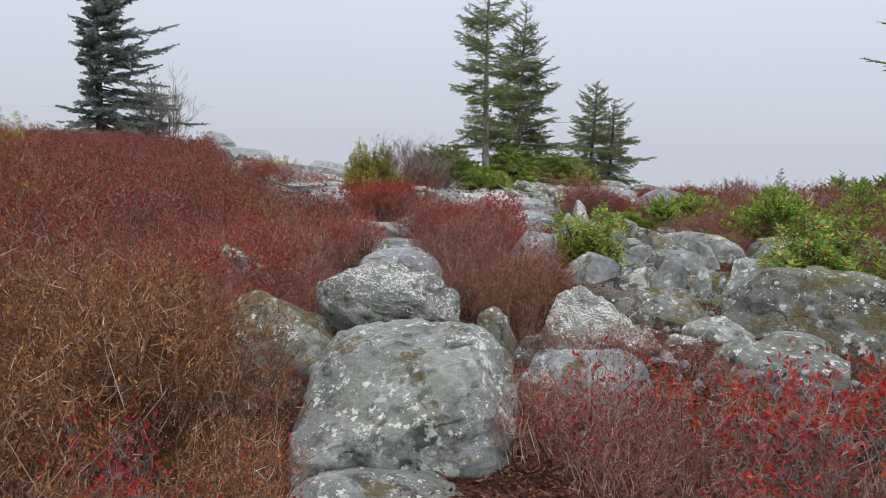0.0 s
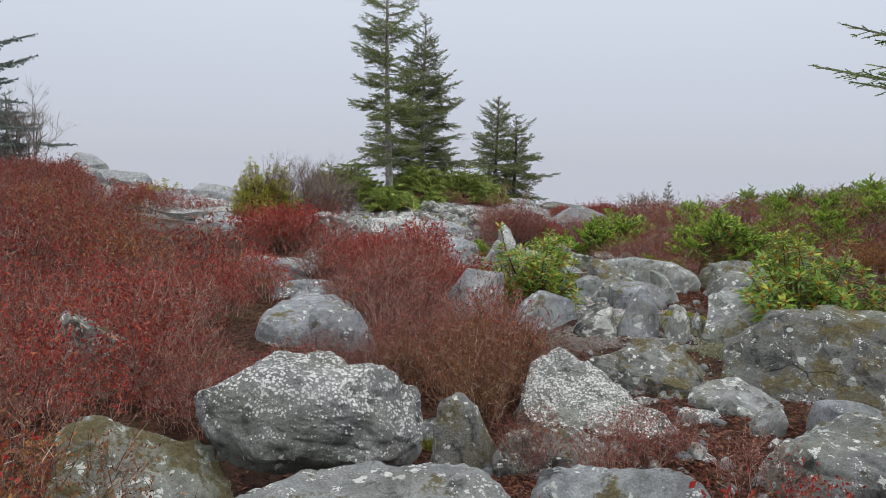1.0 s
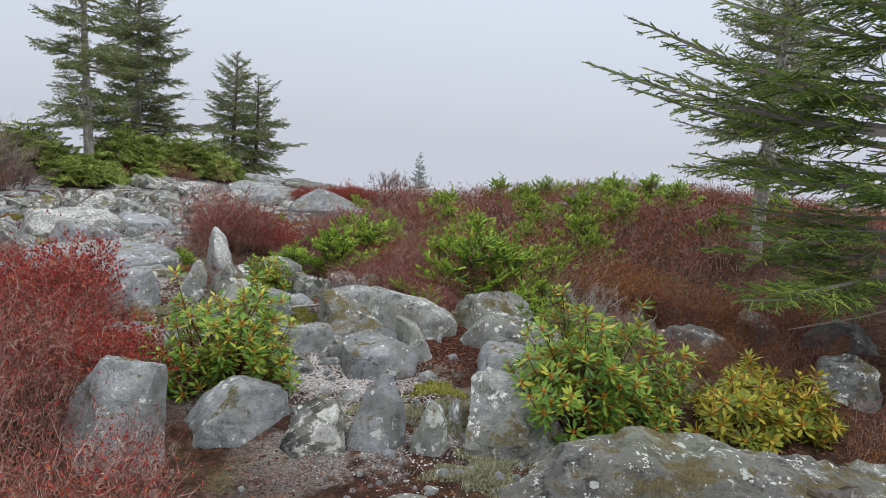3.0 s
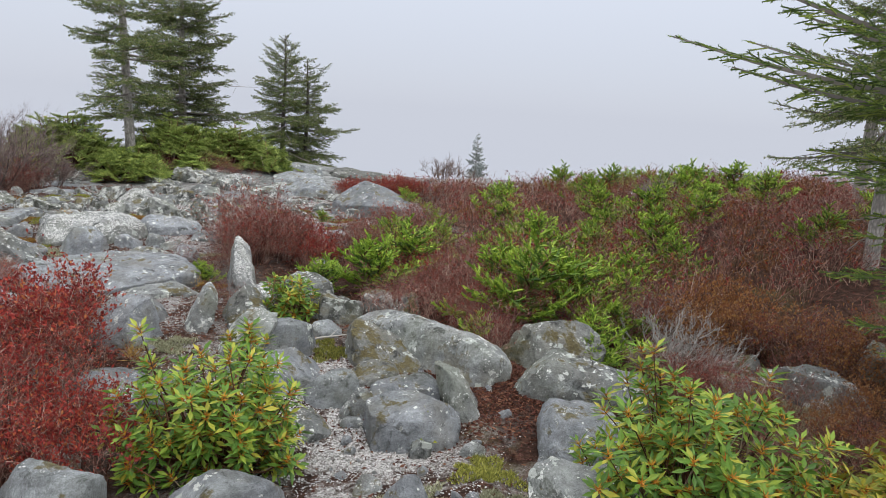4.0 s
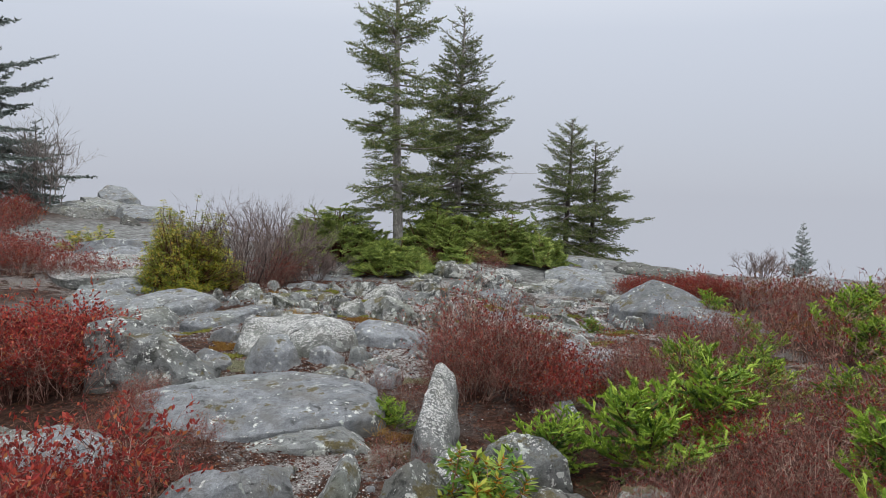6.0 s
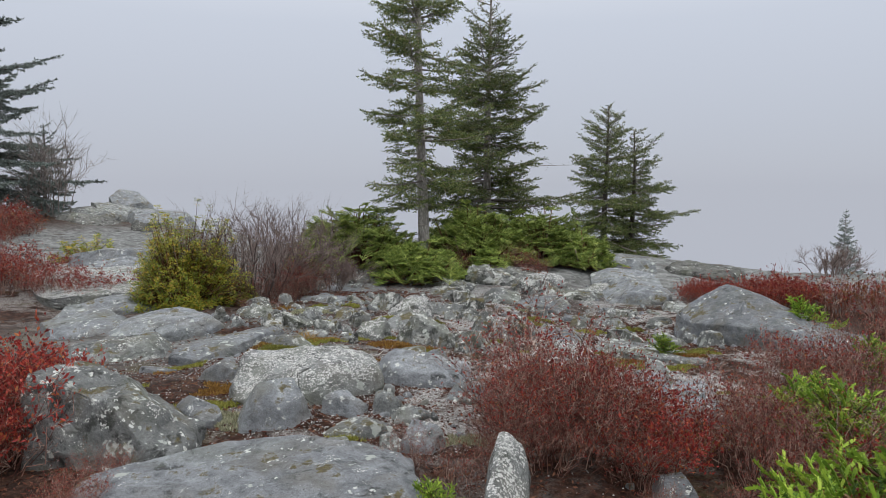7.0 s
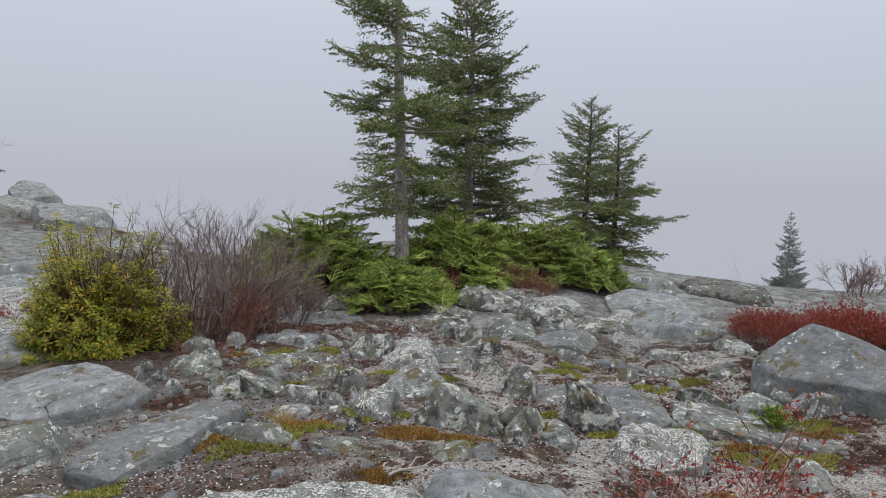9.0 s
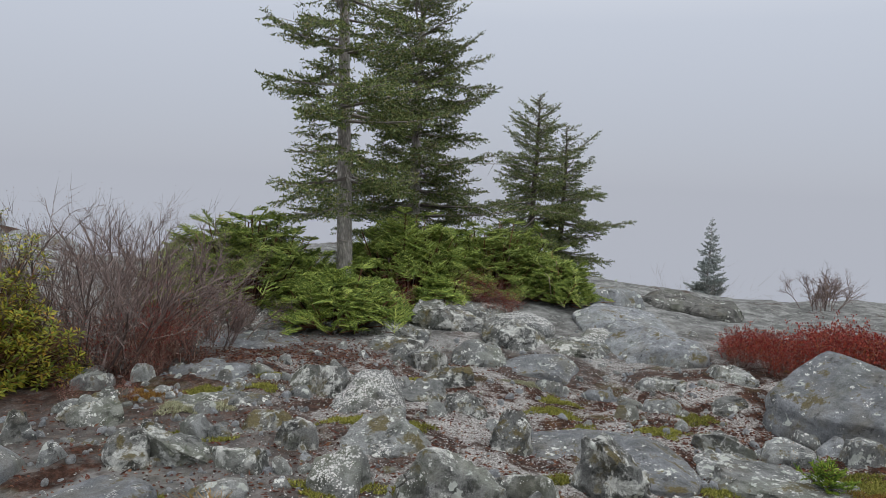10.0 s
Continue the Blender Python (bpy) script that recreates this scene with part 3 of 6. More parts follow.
def boulder(x, y, w, d, h, yaw, seed, mat, tilt=0.0, lean=0.0, z=None, square=3.2, label="", cuts=6, group="", wedge=None, sink=None, side=None, taper=0.0, peak=0.0, rough=None):
    """A stone w wide, d deep, standing h out of the ground, its other half sunk."""
    sub = 6 if w > 0.7 and y < 6 else 5 if w > 0.4 and y < 24 else 4
    rough = rough if rough is not None else 1.9 if mat is BLOTCHED else 0.65 if mat is PLAIN else 1.15
    Q, F = stone_mesh(w * 1.08, d * 1.1, h * 1.05, seed, sub, square, cuts, rough, wedge, 10, side, taper, peak)
    Q[:, 2] = np.where(Q[:, 2] < 0, Q[:, 2] * (sink if sink else 0.55 + 0.1 / max(h, 0.1)), Q[:, 2])
    base = ground_at(x, y) if z is None else z
    FOOT.append((x, y, w / 2, d / 2, yaw))
    ob = part("boulder" if w > 0.45 else "stone", tri_mesh("stone", Q, F, True, 38), mat)
    ob.matrix_basis = pose(x, y, base - 0.02, tilt, lean, yaw)
    words = label or STONE_WORDS[mat.name]
    if w <= 0.45 and not label:
        words = words.replace("boulder", "stone").replace("slab", "stone")
    return tagged(ob, words, "boulder" if w > 0.45 else "stone", group or ("rocks of the stone field" if w > 0.45 else "small stones of the stone field"))

# ---- plants ----
def unit(v):
    return v / (np.linalg.norm(v, axis=-1, keepdims=True) + 1e-9)


def shoots_to_needles(sh, S, D, L, density, length, width, rs, spreadout=0.8, core=0.0):
    """Clothes shoots, given by start, direction and length, with needles."""
    S, D, L = np.asarray(S), unit(np.asarray(D)), np.asarray(L)
    k = np.maximum(3, (L * density).astype(int))
    idx = np.repeat(np.arange(len(L)), k)
    s = rs.uniform(0, 1, len(idx))
    P = S[idx] + D[idx] * (L[idx] * s)[:, None]
    R = unit(rs.normal(size=(len(idx), 3)))
    if core:
        sh.rods(S, D, L, core)
    sh.blades(P, D[idx] * 0.75 + R * spreadout, length * rs.uniform(0.7, 1.15, len(idx)), width, rs)


def conifer(name, x, y, z, H, seed, needle, bark_mat, label, radius=1.2, clear=0.15, whorl=0.27, per=5, trunk_r=0.09, density=62, nlen=0.042, nwid=0.017, side_step=0.075, shape=0.8, flag=None, lean=(0.0, 0.0), dead=4, gaps=0.15, brown=0.0, far=False, belly=6.0, extra=(), core=0.0):
    """A spruce: tapered trunk, tiers of limbs with side sprays, needles on every shoot, a few dead snags."""
    rs = np.random.RandomState(seed)
    tree = empty(name, x, y, z)
    tagged(tree, label, "spruce tree", "spruce trees")
    wood, limbs, green, rust = Shape(), Shape(), Shape(), Shape()
    ts = np.linspace(0, 1, 12)
    bend = np.stack([lean[0] * ts * H + 0.03 * np.sin(ts * 5 + seed), lean[1] * ts * H + 0.03 * np.cos(ts * 4 + seed), ts * H], 1)
    wood.tube(bend, trunk_r * (1 - ts) ** 0.85 + 0.008, 9)
    S, D, L, RS, RD, RL = [], [], [], [], [], []
    sp, sq = [], []
    zc, jobs = clear * H, []
    while zc < H * 0.985:
        f = (zc - clear * H) / (H * (1 - clear))
        reach = radius * (1 - f) ** shape * (0.5 + 0.5 * min(1, f * belly + 0.3)) + 0.07
        count = per if f < 0.85 else max(3, per - 2)
        a0 = rs.uniform(0, 6.28)
        for i in range(count):
            zl = min(0.985 * H, max(0.04 * H, zc + rs.normal() * whorl * 0.3))
            az = a0 + i * 6.283 / count + rs.normal() * 0.25
            ln = reach * rs.choice((rs.uniform(0.4, 0.8), rs.uniform(0.8, 1.2)))
            if flag is not None:
                ln *= 0.62 + 0.5 * max(-0.4, math.cos(az - flag))
            if rs.rand() >= gaps:
                jobs.append((zl, az, ln, f))
        zc += whorl * rs.uniform(0.75, 1.25) * (1 - 0.35 * f)
    for job, (zl, az, ln, f) in enumerate(jobs + list(extra)):
        origin = np.array([np.interp(zl / H, ts, bend[:, k]) for k in range(3)])
        out = np.array([math.cos(az), math.sin(az), 0.0])
        side = np.array([-out[1], out[0], 0.0])
        rise = 0.6 * f - 0.06 + (rs.normal() * 0.16 if job < len(jobs) else 0.0)
        s = np.linspace(0, 1, 6)
        pts = origin + out * (s * ln)[:, None] + np.array([0, 0, 1]) * (ln * (rise * s - 0.22 * s * (1 - f) + 0.12 * s**2.4))[:, None]
        pts = pts + side * (0.06 * ln * np.sin(s * 3 + rs.uniform(0, 6)))[:, None]
        limbs.tube(pts, (0.012 + 0.010 * ln) * (1 - 0.85 * s), 3)
        gone = brown and job < len(jobs) and rs.rand() < brown
        q = 0.16 * ln + 0.02
        while q < ln:
            u = q / ln
            p = np.array([np.interp(u, s, pts[:, k]) for k in range(3)])
            fwd = unit(pts[min(5, int(u * 5) + 1)] - pts[int(u * 5) if u < 1 else 4])
            for sg in (-1, 1):
                bl = min(0.55 * ln, 0.62) * (1 - u) ** 0.7 * rs.uniform(0.6, 1.1) + 0.05
                dv = unit(fwd * 0.75 + side * sg * rs.uniform(0.55, 0.9) + np.array([0, 0, rs.uniform(-0.5, 0.35)]))
                (RS if gone else S).append(p)
                (RD if gone else D).append(dv)
                (RL if gone else L).append(bl)
                sp.append(p)
                sq.append(p + dv * bl * 0.9)
                w = 0.10 + 0.04 * rs.rand()
                while w < bl - 0.03:
                    for s2 in (-1, 1):
                        d2 = unit(dv * 0.8 + np.cross(dv, [0, 0, 1]) * s2 * 0.75 + np.array([0, 0, rs.uniform(-0.5, 0.4)]))
                        (RS if gone else S).append(p + dv * w)
                        (RD if gone else D).append(d2)
                        (RL if gone else L).append((bl - w) * rs.uniform(0.35, 0.65) + 0.03)
                    w += 0.085
            q += side_step * rs.uniform(0.8, 1.25)
        S.append(pts[3])
        D.append(pts[5] - pts[3])
        L.append(np.linalg.norm(pts[5] - pts[3]) + 0.05)
    for i in range(dead):
        zd = rs.uniform(0.06, 0.55) * H
        az = rs.uniform(0, 6.28)
        p = np.array([np.interp(zd / H, ts, bend[:, k]) for k in range(3)])
        ln = rs.uniform(0.4, 0.9) * radius
        e = p + np.array([math.cos(az) * ln, math.sin(az) * ln, rs.uniform(-0.25, 0.1)])
        limbs.tube(np.stack([p, (p + e) / 2 + rs.normal(size=3) * 0.04, e]), [0.012, 0.008, 0.003], 3)
        for k in range(5):
            a = p + (e - p) * rs.uniform(0.3, 0.95)
            sp.append(a)
            sq.append(a + rs.normal(size=3) * 0.12)
    limbs.spikes(sp, sq, 0.0035 if not far else 0.007)
    shoots_to_needles(green, S, D, L, density, nlen, nwid, rs, 0.8, core)
    part("trunk", wood.mesh("trunk", True), bark_mat, tree)
    part("branchwork", limbs.mesh("branchwork"), bark_mat if far else TWIG_GREY, tree)
    part("crown", green.mesh("crown"), needle, tree)
    if RS:
        shoots_to_needles(rust, RS, RD, RL, density * 0.7, nlen, nwid, rs)
        part("browned_spray", rust.mesh("browned_spray"), NEEDLE_BROWN, tree, "browned dead needles")
    return tree


def sapling_meshes(H, R, seed, stems=9, density=420, nlen=0.019, nwid=0.0048):
    """A low young spruce: arching branches round a bent leader, bushy with short plump shoots on every side."""
    rs = np.random.RandomState(seed)
    wood = Shape()
    old, fresh = ([], [], []), ([], [], [])
    sp, sq = [], []
    Z = np.array([0.0, 0.0, 1.0])

    def put(p, dv, ln, outer):
        for a, v in zip(fresh if outer else old, (p, dv, ln)):
            a.append(v)

    lean = np.array([rs.uniform(0.25, 0.6), rs.normal() * 0.2, 0.0])
    for i in range(stems):
        u0 = 0.0 if i == 0 else 0.04 + 0.8 * (i / stems) ** 1.2
        az = i * 2.4 + rs.normal() * 0.35
        rise = 1.3 if i == 0 else rs.uniform(0.2, 0.65) + 0.35 * u0
        ln = H if i == 0 else H * ((1 - u0) * rs.uniform(0.55, 0.9) + 0.12)
        s = np.linspace(0, 1, 6)
        foot = lean * H * u0**1.5 + Z * H * 0.92 * u0
        out = unit(lean + Z * 1.6) if i == 0 else np.array([math.cos(az) * math.cos(rise), math.sin(az) * math.cos(rise), math.sin(rise)])
        side = unit(np.cross(out, Z + rs.normal(size=3) * 0.2))
        pts = foot + out * (s * ln)[:, None] + Z * (ln * (0.20 * s**2 - 0.14 * s))[:, None] + side * (rs.normal() * 0.12 * ln * s**2)[:, None]
        wood.tube(pts, 0.008 * (1 - 0.8 * s) + 0.001, 4)
        q, sg = 0.12 * ln, 1
        while q < ln * 0.98:
            u = q / ln
            p = np.array([np.interp(u, s, pts[:, k]) for k in range(3)])
            fwd = unit(pts[min(5, int(u * 5) + 1)] - pts[min(4, int(u * 5))])
            bl = min(0.15, 0.45 * (ln - q) + 0.05) * rs.uniform(0.6, 1.2)
            dv = unit(fwd * rs.uniform(0.45, 0.8) + side * sg * rs.uniform(0.5, 1.0) + Z * rs.uniform(-0.25, 0.6))
            outer = u > 0.5 or rs.rand() < 0.35
            put(p, dv, bl, outer)
            sp.append(p)
            sq.append(p + dv * bl)
            sd = unit(np.cross(dv, Z + rs.normal(size=3) * 0.3))
            w, s2 = 0.025, 1
            while w < bl - 0.012:
                d2 = unit(dv * 0.75 + sd * s2 * rs.uniform(0.5, 0.9) + Z * rs.uniform(-0.2, 0.55))
                put(p + dv * w, d2, rs.uniform(0.04, 0.07), outer or w > 0.55 * bl)
                w, s2 = w + 0.032 * rs.uniform(0.8, 1.3), -s2
            q, sg = q + 0.027 * rs.uniform(0.7, 1.3), -sg
        put(pts[4], pts[5] - pts[4], 0.22 * ln, True)
    wood.spikes(sp, sq, 0.0026)
    made = []
    for S, D, L in (old, fresh):
        sh = Shape()
        shoots_to_needles(sh, S, D, L, density, nlen, nwid, rs, 1.1, 0.0075)
        made.append(sh)
    return wood.mesh("stem"), made[0].mesh("foliage"), made[1].mesh("new_growth")


def spruce_mat(name, x, y, rx, ry, H, seed, needle, label, count=170, category="evergreen shrub", group="low evergreen mats", density=66, nlen=0.022, nwid=0.010, yaw=0.0, core=0.0055):
    """A wind-pressed evergreen mound: layered sprays over a dark twiggy inside."""
    rs = np.random.RandomState(seed)
    bush = empty(name, x, y, ground_at(x, y), yaw)
    tagged(bush, label, category, group)
    wood, green = Shape(), Shape()
    S, D, L, sp, sq = [], [], [], [], []
    for i in range(count):
        a, rr = rs.uniform(0, 6.28), math.sqrt(rs.uniform(0, 1))
        prof = (1 - rr**2.2) ** 0.6
        lump = 0.82 + 0.25 * math.sin(a * 3 + seed) * rr + 0.15 * rs.normal()
        tip = np.array([math.cos(a) * rr * rx, math.sin(a) * rr * ry, max(0.06, H * prof * lump * rs.uniform(0.72, 1.0))])
        out = unit(np.array([math.cos(a) + rs.normal() * 0.9, math.sin(a) + rs.normal() * 0.9, 0.1 + 1.1 * rs.rand()]))
        ln = rs.uniform(0.15, 0.36)
        root = tip - out * ln
        root[2] = max(0.02, root[2])
        wood.tube(np.stack([root * np.array([0.55, 0.55, 0.15]), root, tip]), [0.010, 0.007, 0.002], 3)
        sd = unit(np.cross(out, [0, 0, 1]))
        for u in np.arange(0.05, 1.0, 0.13):
            p = root + out * ln * u
            for sg in (-1, 1):
                bl = 0.11 * (1.15 - u) * rs.uniform(0.7, 1.2) + 0.04
                dv = unit(out * 0.7 + sd * sg * 0.8 + np.array([0, 0, rs.uniform(-0.15, 0.25)]))
                S.append(p)
                D.append(dv)
                L.append(bl)
                for w in np.arange(0.05, bl - 0.03, 0.055):
                    S.append(p + dv * w)
                    D.append(unit(dv + np.cross(dv, [0, 0, 1]) * rs.choice((-1, 1)) * 0.8))
                    L.append(0.05 + 0.03 * rs.rand())
        S.append(root)
        D.append(out)
        L.append(ln + 0.03)
    shoots_to_needles(green, S, D, L, density, nlen, nwid, rs, 1.0, core)
    part("branchwork", wood.mesh("branchwork"), TWIG_BROWN, bush)
    part("foliage", green.mesh("foliage"), needle, bush)
    return bush


def heath_meshes(H, R, seed, stems=44, twigs=9, leaf=0.035, leaves_per=5, r0=0.0035, bare=0.0, coarse=False):
    """A huckleberry clump: crooked stems that fork outward into short zigzag twigs, small leaves at their ends."""
    rs = np.random.RandomState(seed)
    wood, leafy = Shape(), Shape()
    P, Q, rad, LP, LD = [], [], [], [], []
    for i in range(stems):
        a, rr = rs.uniform(0, 6.28), math.sqrt(rs.rand())
        foot = np.array([math.cos(a) * rr * R * 0.45, math.sin(a) * rr * R * 0.45, -0.03])
        tip = np.array([math.cos(a) * rr * R + rs.normal() * 0.06, math.sin(a) * rr * R + rs.normal() * 0.06, H * (1 - 0.5 * rr * rr) * rs.uniform(0.6, 1.05)])
        s = np.linspace(0, 1, 3 if coarse else 6)
        pts = foot + (tip - foot) * s[:, None] + rs.normal(size=(len(s), 3)) * 0.085 * H * (s * (1.25 - s))[:, None] * 1.6
        if coarse:
            for e0, e1, r in ((foot, pts[1], r0), (pts[1] * 0.98, tip, r0 * 0.7)):
                P.append(e0)
                Q.append(e1)
                rad.append(r)
        else:
            wood.tube(pts, r0 * (1 - 0.8 * s), 3)
        for k in range(twigs):
            u = rs.uniform(0.15, 1.0) ** 0.7
            p = np.array([np.interp(u, s, pts[:, c]) for c in range(3)])
            d = unit(np.array([rs.normal(), rs.normal(), 0.25 + 0.5 * u]))
            ln = rs.uniform(0.05, 0.14) * (H / 0.5)
            bend = p + d * ln * 0.5 + rs.normal(size=3) * 0.12 * ln
            d = unit(d + np.array([0, 0, 0.45]))
            e = bend + d * ln * 0.5
            if coarse:
                P.append(p)
                Q.append(e)
                rad.append(r0 * 0.55)
            else:
                P += [p, bend]
                Q += [bend + (bend - p) * 0.12, e]
                rad += [r0 * 0.55, r0 * 0.45]
            for j in range(1 if coarse else 3):
                p2 = bend + (e - bend) * rs.uniform(-0.6, 0.9)
                e2 = p2 + unit(d + rs.normal(size=3) * 0.75) * ln * rs.uniform(0.3, 0.6)
                P.append(p2)
                Q.append(e2)
                rad.append(r0 * 0.38)
                if rs.rand() > bare and u > 0.45:
                    LP.append(e2)
                    LD.append(unit(d + rs.normal(size=3) * 0.6))
            if rs.rand() > bare and u > 0.5:
                for j in range(leaves_per):
                    LP.append(bend + (e - bend) * rs.uniform(0.0, 1.0))
                    LD.append(unit(d + rs.normal(size=3) * 0.55))
    wood.spikes(P, Q, np.array(rad))
    if not LP:
        LP, LD = [np.array([0, 0, H * 0.6])], [np.array([0, 0, 1.0])]
    if coarse:
        leafy.blades(LP, LD, leaf * 1.2, leaf * 0.6, rs)
    else:
        leafy.leaflets(LP, LD, leaf * rs.uniform(0.6, 1.15, len(LP)), leaf * 0.45, rs)
    return wood.mesh("branchwork"), leafy.mesh("foliage")


def laurel(name, x, y, rx, ry, H, seed, leafmat, label, tips=120, leaf=0.085, stalks=True, low=0.1, category="laurel bush", zoff=0.0):
    """A broad-leaved evergreen: crooked stems, each ending in a whorl of long leaves."""
    rs = np.random.RandomState(seed)
    bush = empty(name, x, y, ground_at(x, y) + zoff)
    tagged(bush, label, category, "broad-leaved evergreen bushes")
    wood, leafy, stalk = Shape(), Shape(), Shape()
    for i in range(tips):
        a, c = rs.uniform(0, 6.28), rs.uniform(low, 1.0)
        rr = math.sqrt(max(0, 1 - c * c)) ** 0.8
        k = rs.uniform(0.62, 1.0) * (0.86 + 0.16 * math.sin(3 * a + seed) + 0.1 * math.sin(5 * a + c * 6))
        tip = np.array([math.cos(a) * rr * rx * k, math.sin(a) * rr * ry * k, max(0.05, c * H * k)])
        foot = np.array([math.cos(a) * 0.12 * rx, math.sin(a) * 0.12 * ry, 0.0]) * rs.uniform(0, 1)
        s = np.linspace(0, 1, 5)
        pts = foot + (tip - foot) * s[:, None]
        pts[1:4, 2] -= np.array([0.04, 0.05, 0.03]) * H
        pts[1:4] += rs.normal(size=(3, 3)) * 0.03
        wood.tube(pts, 0.008 * (1 - 0.7 * s), 4)
        up = unit(unit(pts[4] - pts[3]) + np.array([0, 0, 0.9]) + rs.normal(size=3) * 0.15)
        u = unit(np.cross(up, [1, 0.2, 0]))
        v = np.cross(up, u)
        for ring, (nl, open_, back) in enumerate(((6, 0.7, 0.0), (7, 0.25, 0.02), (5, -0.15, 0.05))):
            th = np.arange(nl) * 6.283 / nl + rs.uniform(0, 6.28) + rs.normal(size=nl) * 0.2
            D = unit(u * np.cos(th)[:, None] + v * np.sin(th)[:, None] + up * (open_ + rs.normal(size=nl) * 0.18)[:, None])
            P = np.repeat((tip - up * back)[None], nl, 0)
            lens = leaf * rs.uniform(0.7, 1.15, nl)
            leafy.leaves(P + D * 0.012, D, lens, lens * 0.34, rs, 0.14, up)
            if stalks and ring < 2:
                stalk.spikes(P, P + D * leaf * 0.42 + up * 0.005, 0.0042)
    part("branchwork", wood.mesh("branchwork"), TWIG_BROWN, bush)
    part("foliage", leafy.mesh("foliage"), leafmat, bush)
    if stalks:
        tagged(part("leafstalk", stalk.mesh("leafstalk"), STALK_ORANGE, bush, "orange leafstalks"), kind="stuff")
    return bush


def bare_shrub(name, x, y, R, H, seed, mat, label, stems=22, depth=4, r0=0.011, zoff=0.0, category="bare shrub", lean=(0, 0), buds=True):
    """A leafless shrub: stems that fork again and again into fine upright twigs."""
    rs = np.random.RandomState(seed)
    bush = empty(name, x, y, ground_at(x, y) + zoff)
    tagged(bush, label, category, "leafless shrubs")
    wood, tipsh = Shape(), Shape()
    P, Q, rad, tips = [], [], [], []

    def grow(p, d, ln, r, lev):
        s = np.linspace(0, 1, 4)
        bend = rs.normal(size=3) * 0.22
        e = p + d * ln
        pts = p + (e - p) * s[:, None] + bend * (s * (1 - s) * ln)[:, None]
        if lev >= depth - 1:
            P.append(p)
            Q.append(e)
            rad.append(r)
        else:
            wood.tube(pts, r * (1 - 0.4 * s), 3)
        if lev < depth:
            for k in range(rs.randint(3, 5)):
                u = rs.uniform(0.15, 1.0)
                q = p + (e - p) * u + bend * u * (1 - u) * ln
                grow(q, unit(d + rs.normal(size=3) * 0.48 + np.array([0, 0, 0.14])), ln * rs.uniform(0.5, 0.78), r * 0.66, lev + 1)
        else:
            tips.append(e)

    for i in range(stems):
        a, rr = rs.uniform(0, 6.28), math.sqrt(rs.rand())
        foot = np.array([math.cos(a) * rr * R * 0.35, math.sin(a) * rr * R * 0.35, -0.02])
        d = unit(np.array([math.cos(a) * rr * R * 0.9 + lean[0], math.sin(a) * rr * R * 0.9 + lean[1], H]))
        grow(foot, d, H * rs.uniform(0.26, 0.4), r0 * rs.uniform(0.6, 1.1), 1)
    wood.spikes(P, Q, np.array(rad))
    part("branchwork", wood.mesh("branchwork"), mat, bush)
    if buds:
        T = np.array(tips)
        tipsh.leaves(T, rs.normal(size=T.shape) * 0.4 + [0, 0, 1], 0.012, 0.005, rs)
        tagged(part("bud", tipsh.mesh("bud"), TWIG_BROWN, bush), kind="stuff")
    return bush

# ---- boulders and slabs ----
boulder(-0.36, 4.06, 0.82, 0.56, 0.20, 6, 301, SPECKLED, tilt=-4, lean=13, z=0.56, square=2.7, cuts=3, wedge=0.14, sink=0.95, side=0.12, label="rounded grey boulder perched across two others")
broad_slab = boulder(3.36, 5.05, 2.0, 1.12, 0.50, -40, 302, MOSSY, square=5.5, cuts=3, wedge=0.12, label="broad lichen-covered sandstone slab with a flat top")
boulder(4.55, 4.45, 1.4, 1.1, 0.42, -40, 317, MOSSY, square=5.0, cuts=3, wedge=0.11, label="flat lichen-covered slab joining a broader one")
boulder(3.30, 9.05, 0.46, 1.42, 0.30, 22, 303, LICHEN, tilt=-4, lean=16, square=4.0, cuts=-2, rough=0.5, wedge=0.22, label="long pale slab leaning on the rocks below it")
boulder(5.25, 7.75, 0.5, 0.4, 0.22, 12, 318, MOSSY)
boulder(5.85, 7.55, 0.6, 0.45, 0.26, -20, 319, LICHEN)
boulder(5.6, 8.05, 0.4, 0.35, 0.2, 40, 320, MOSSY)
boulder(5.55, 16.3, 1.15, 2.1, 0.52, 35, 336, PLAIN, square=4.2, cuts=2, wedge=0.85, side=-0.15, label="smooth grey boulder falling like a ramp beside red heath")
boulder(-0.19, 3.10, 0.97, 0.78, 0.53, 3, 621, LICHEN, square=3.6, cuts=-2, wedge=0.36, taper=0.016, peak=0.06, side=0.1, label="large grey boulder with a sloping face of pale lichen")
boulder(-0.20, 2.48, 0.77, 0.42, 0.06, 4, 622, LICHEN, square=4.0, cuts=4, wedge=0.29)
boulder(-0.92, 3.75, 0.73, 0.62, 0.52, 13, 623, MOSSY, square=4.0, cuts=4, wedge=0.32, peak=0.1)
boulder(0.74, 3.76, 0.76, 0.62, 0.33, -11, 624, PLAIN, square=3.6, cuts=4, wedge=0.29, side=0.3)
boulder(0.36, 4.55, 0.30, 0.26, 0.34, 20, 625, MOSSY, square=3.7, cuts=5, wedge=0.36, taper=0.2, peak=-0.4)
boulder(1.18, 4.99, 0.76, 0.62, 0.34, -22, 626, SPECKLED, square=4.1, cuts=3, wedge=0.29, side=-0.35, label="speckled grey boulder sloping beside a huckleberry thicket")
boulder(0.78, 4.49, 0.49, 0.32, 0.16, -10, 627, MOSSY, square=4.0, cuts=4)
boulder(1.83, 5.68, 0.83, 0.50, 0.27, -26, 628, MOSSY, square=4.6, cuts=4, wedge=0.22)
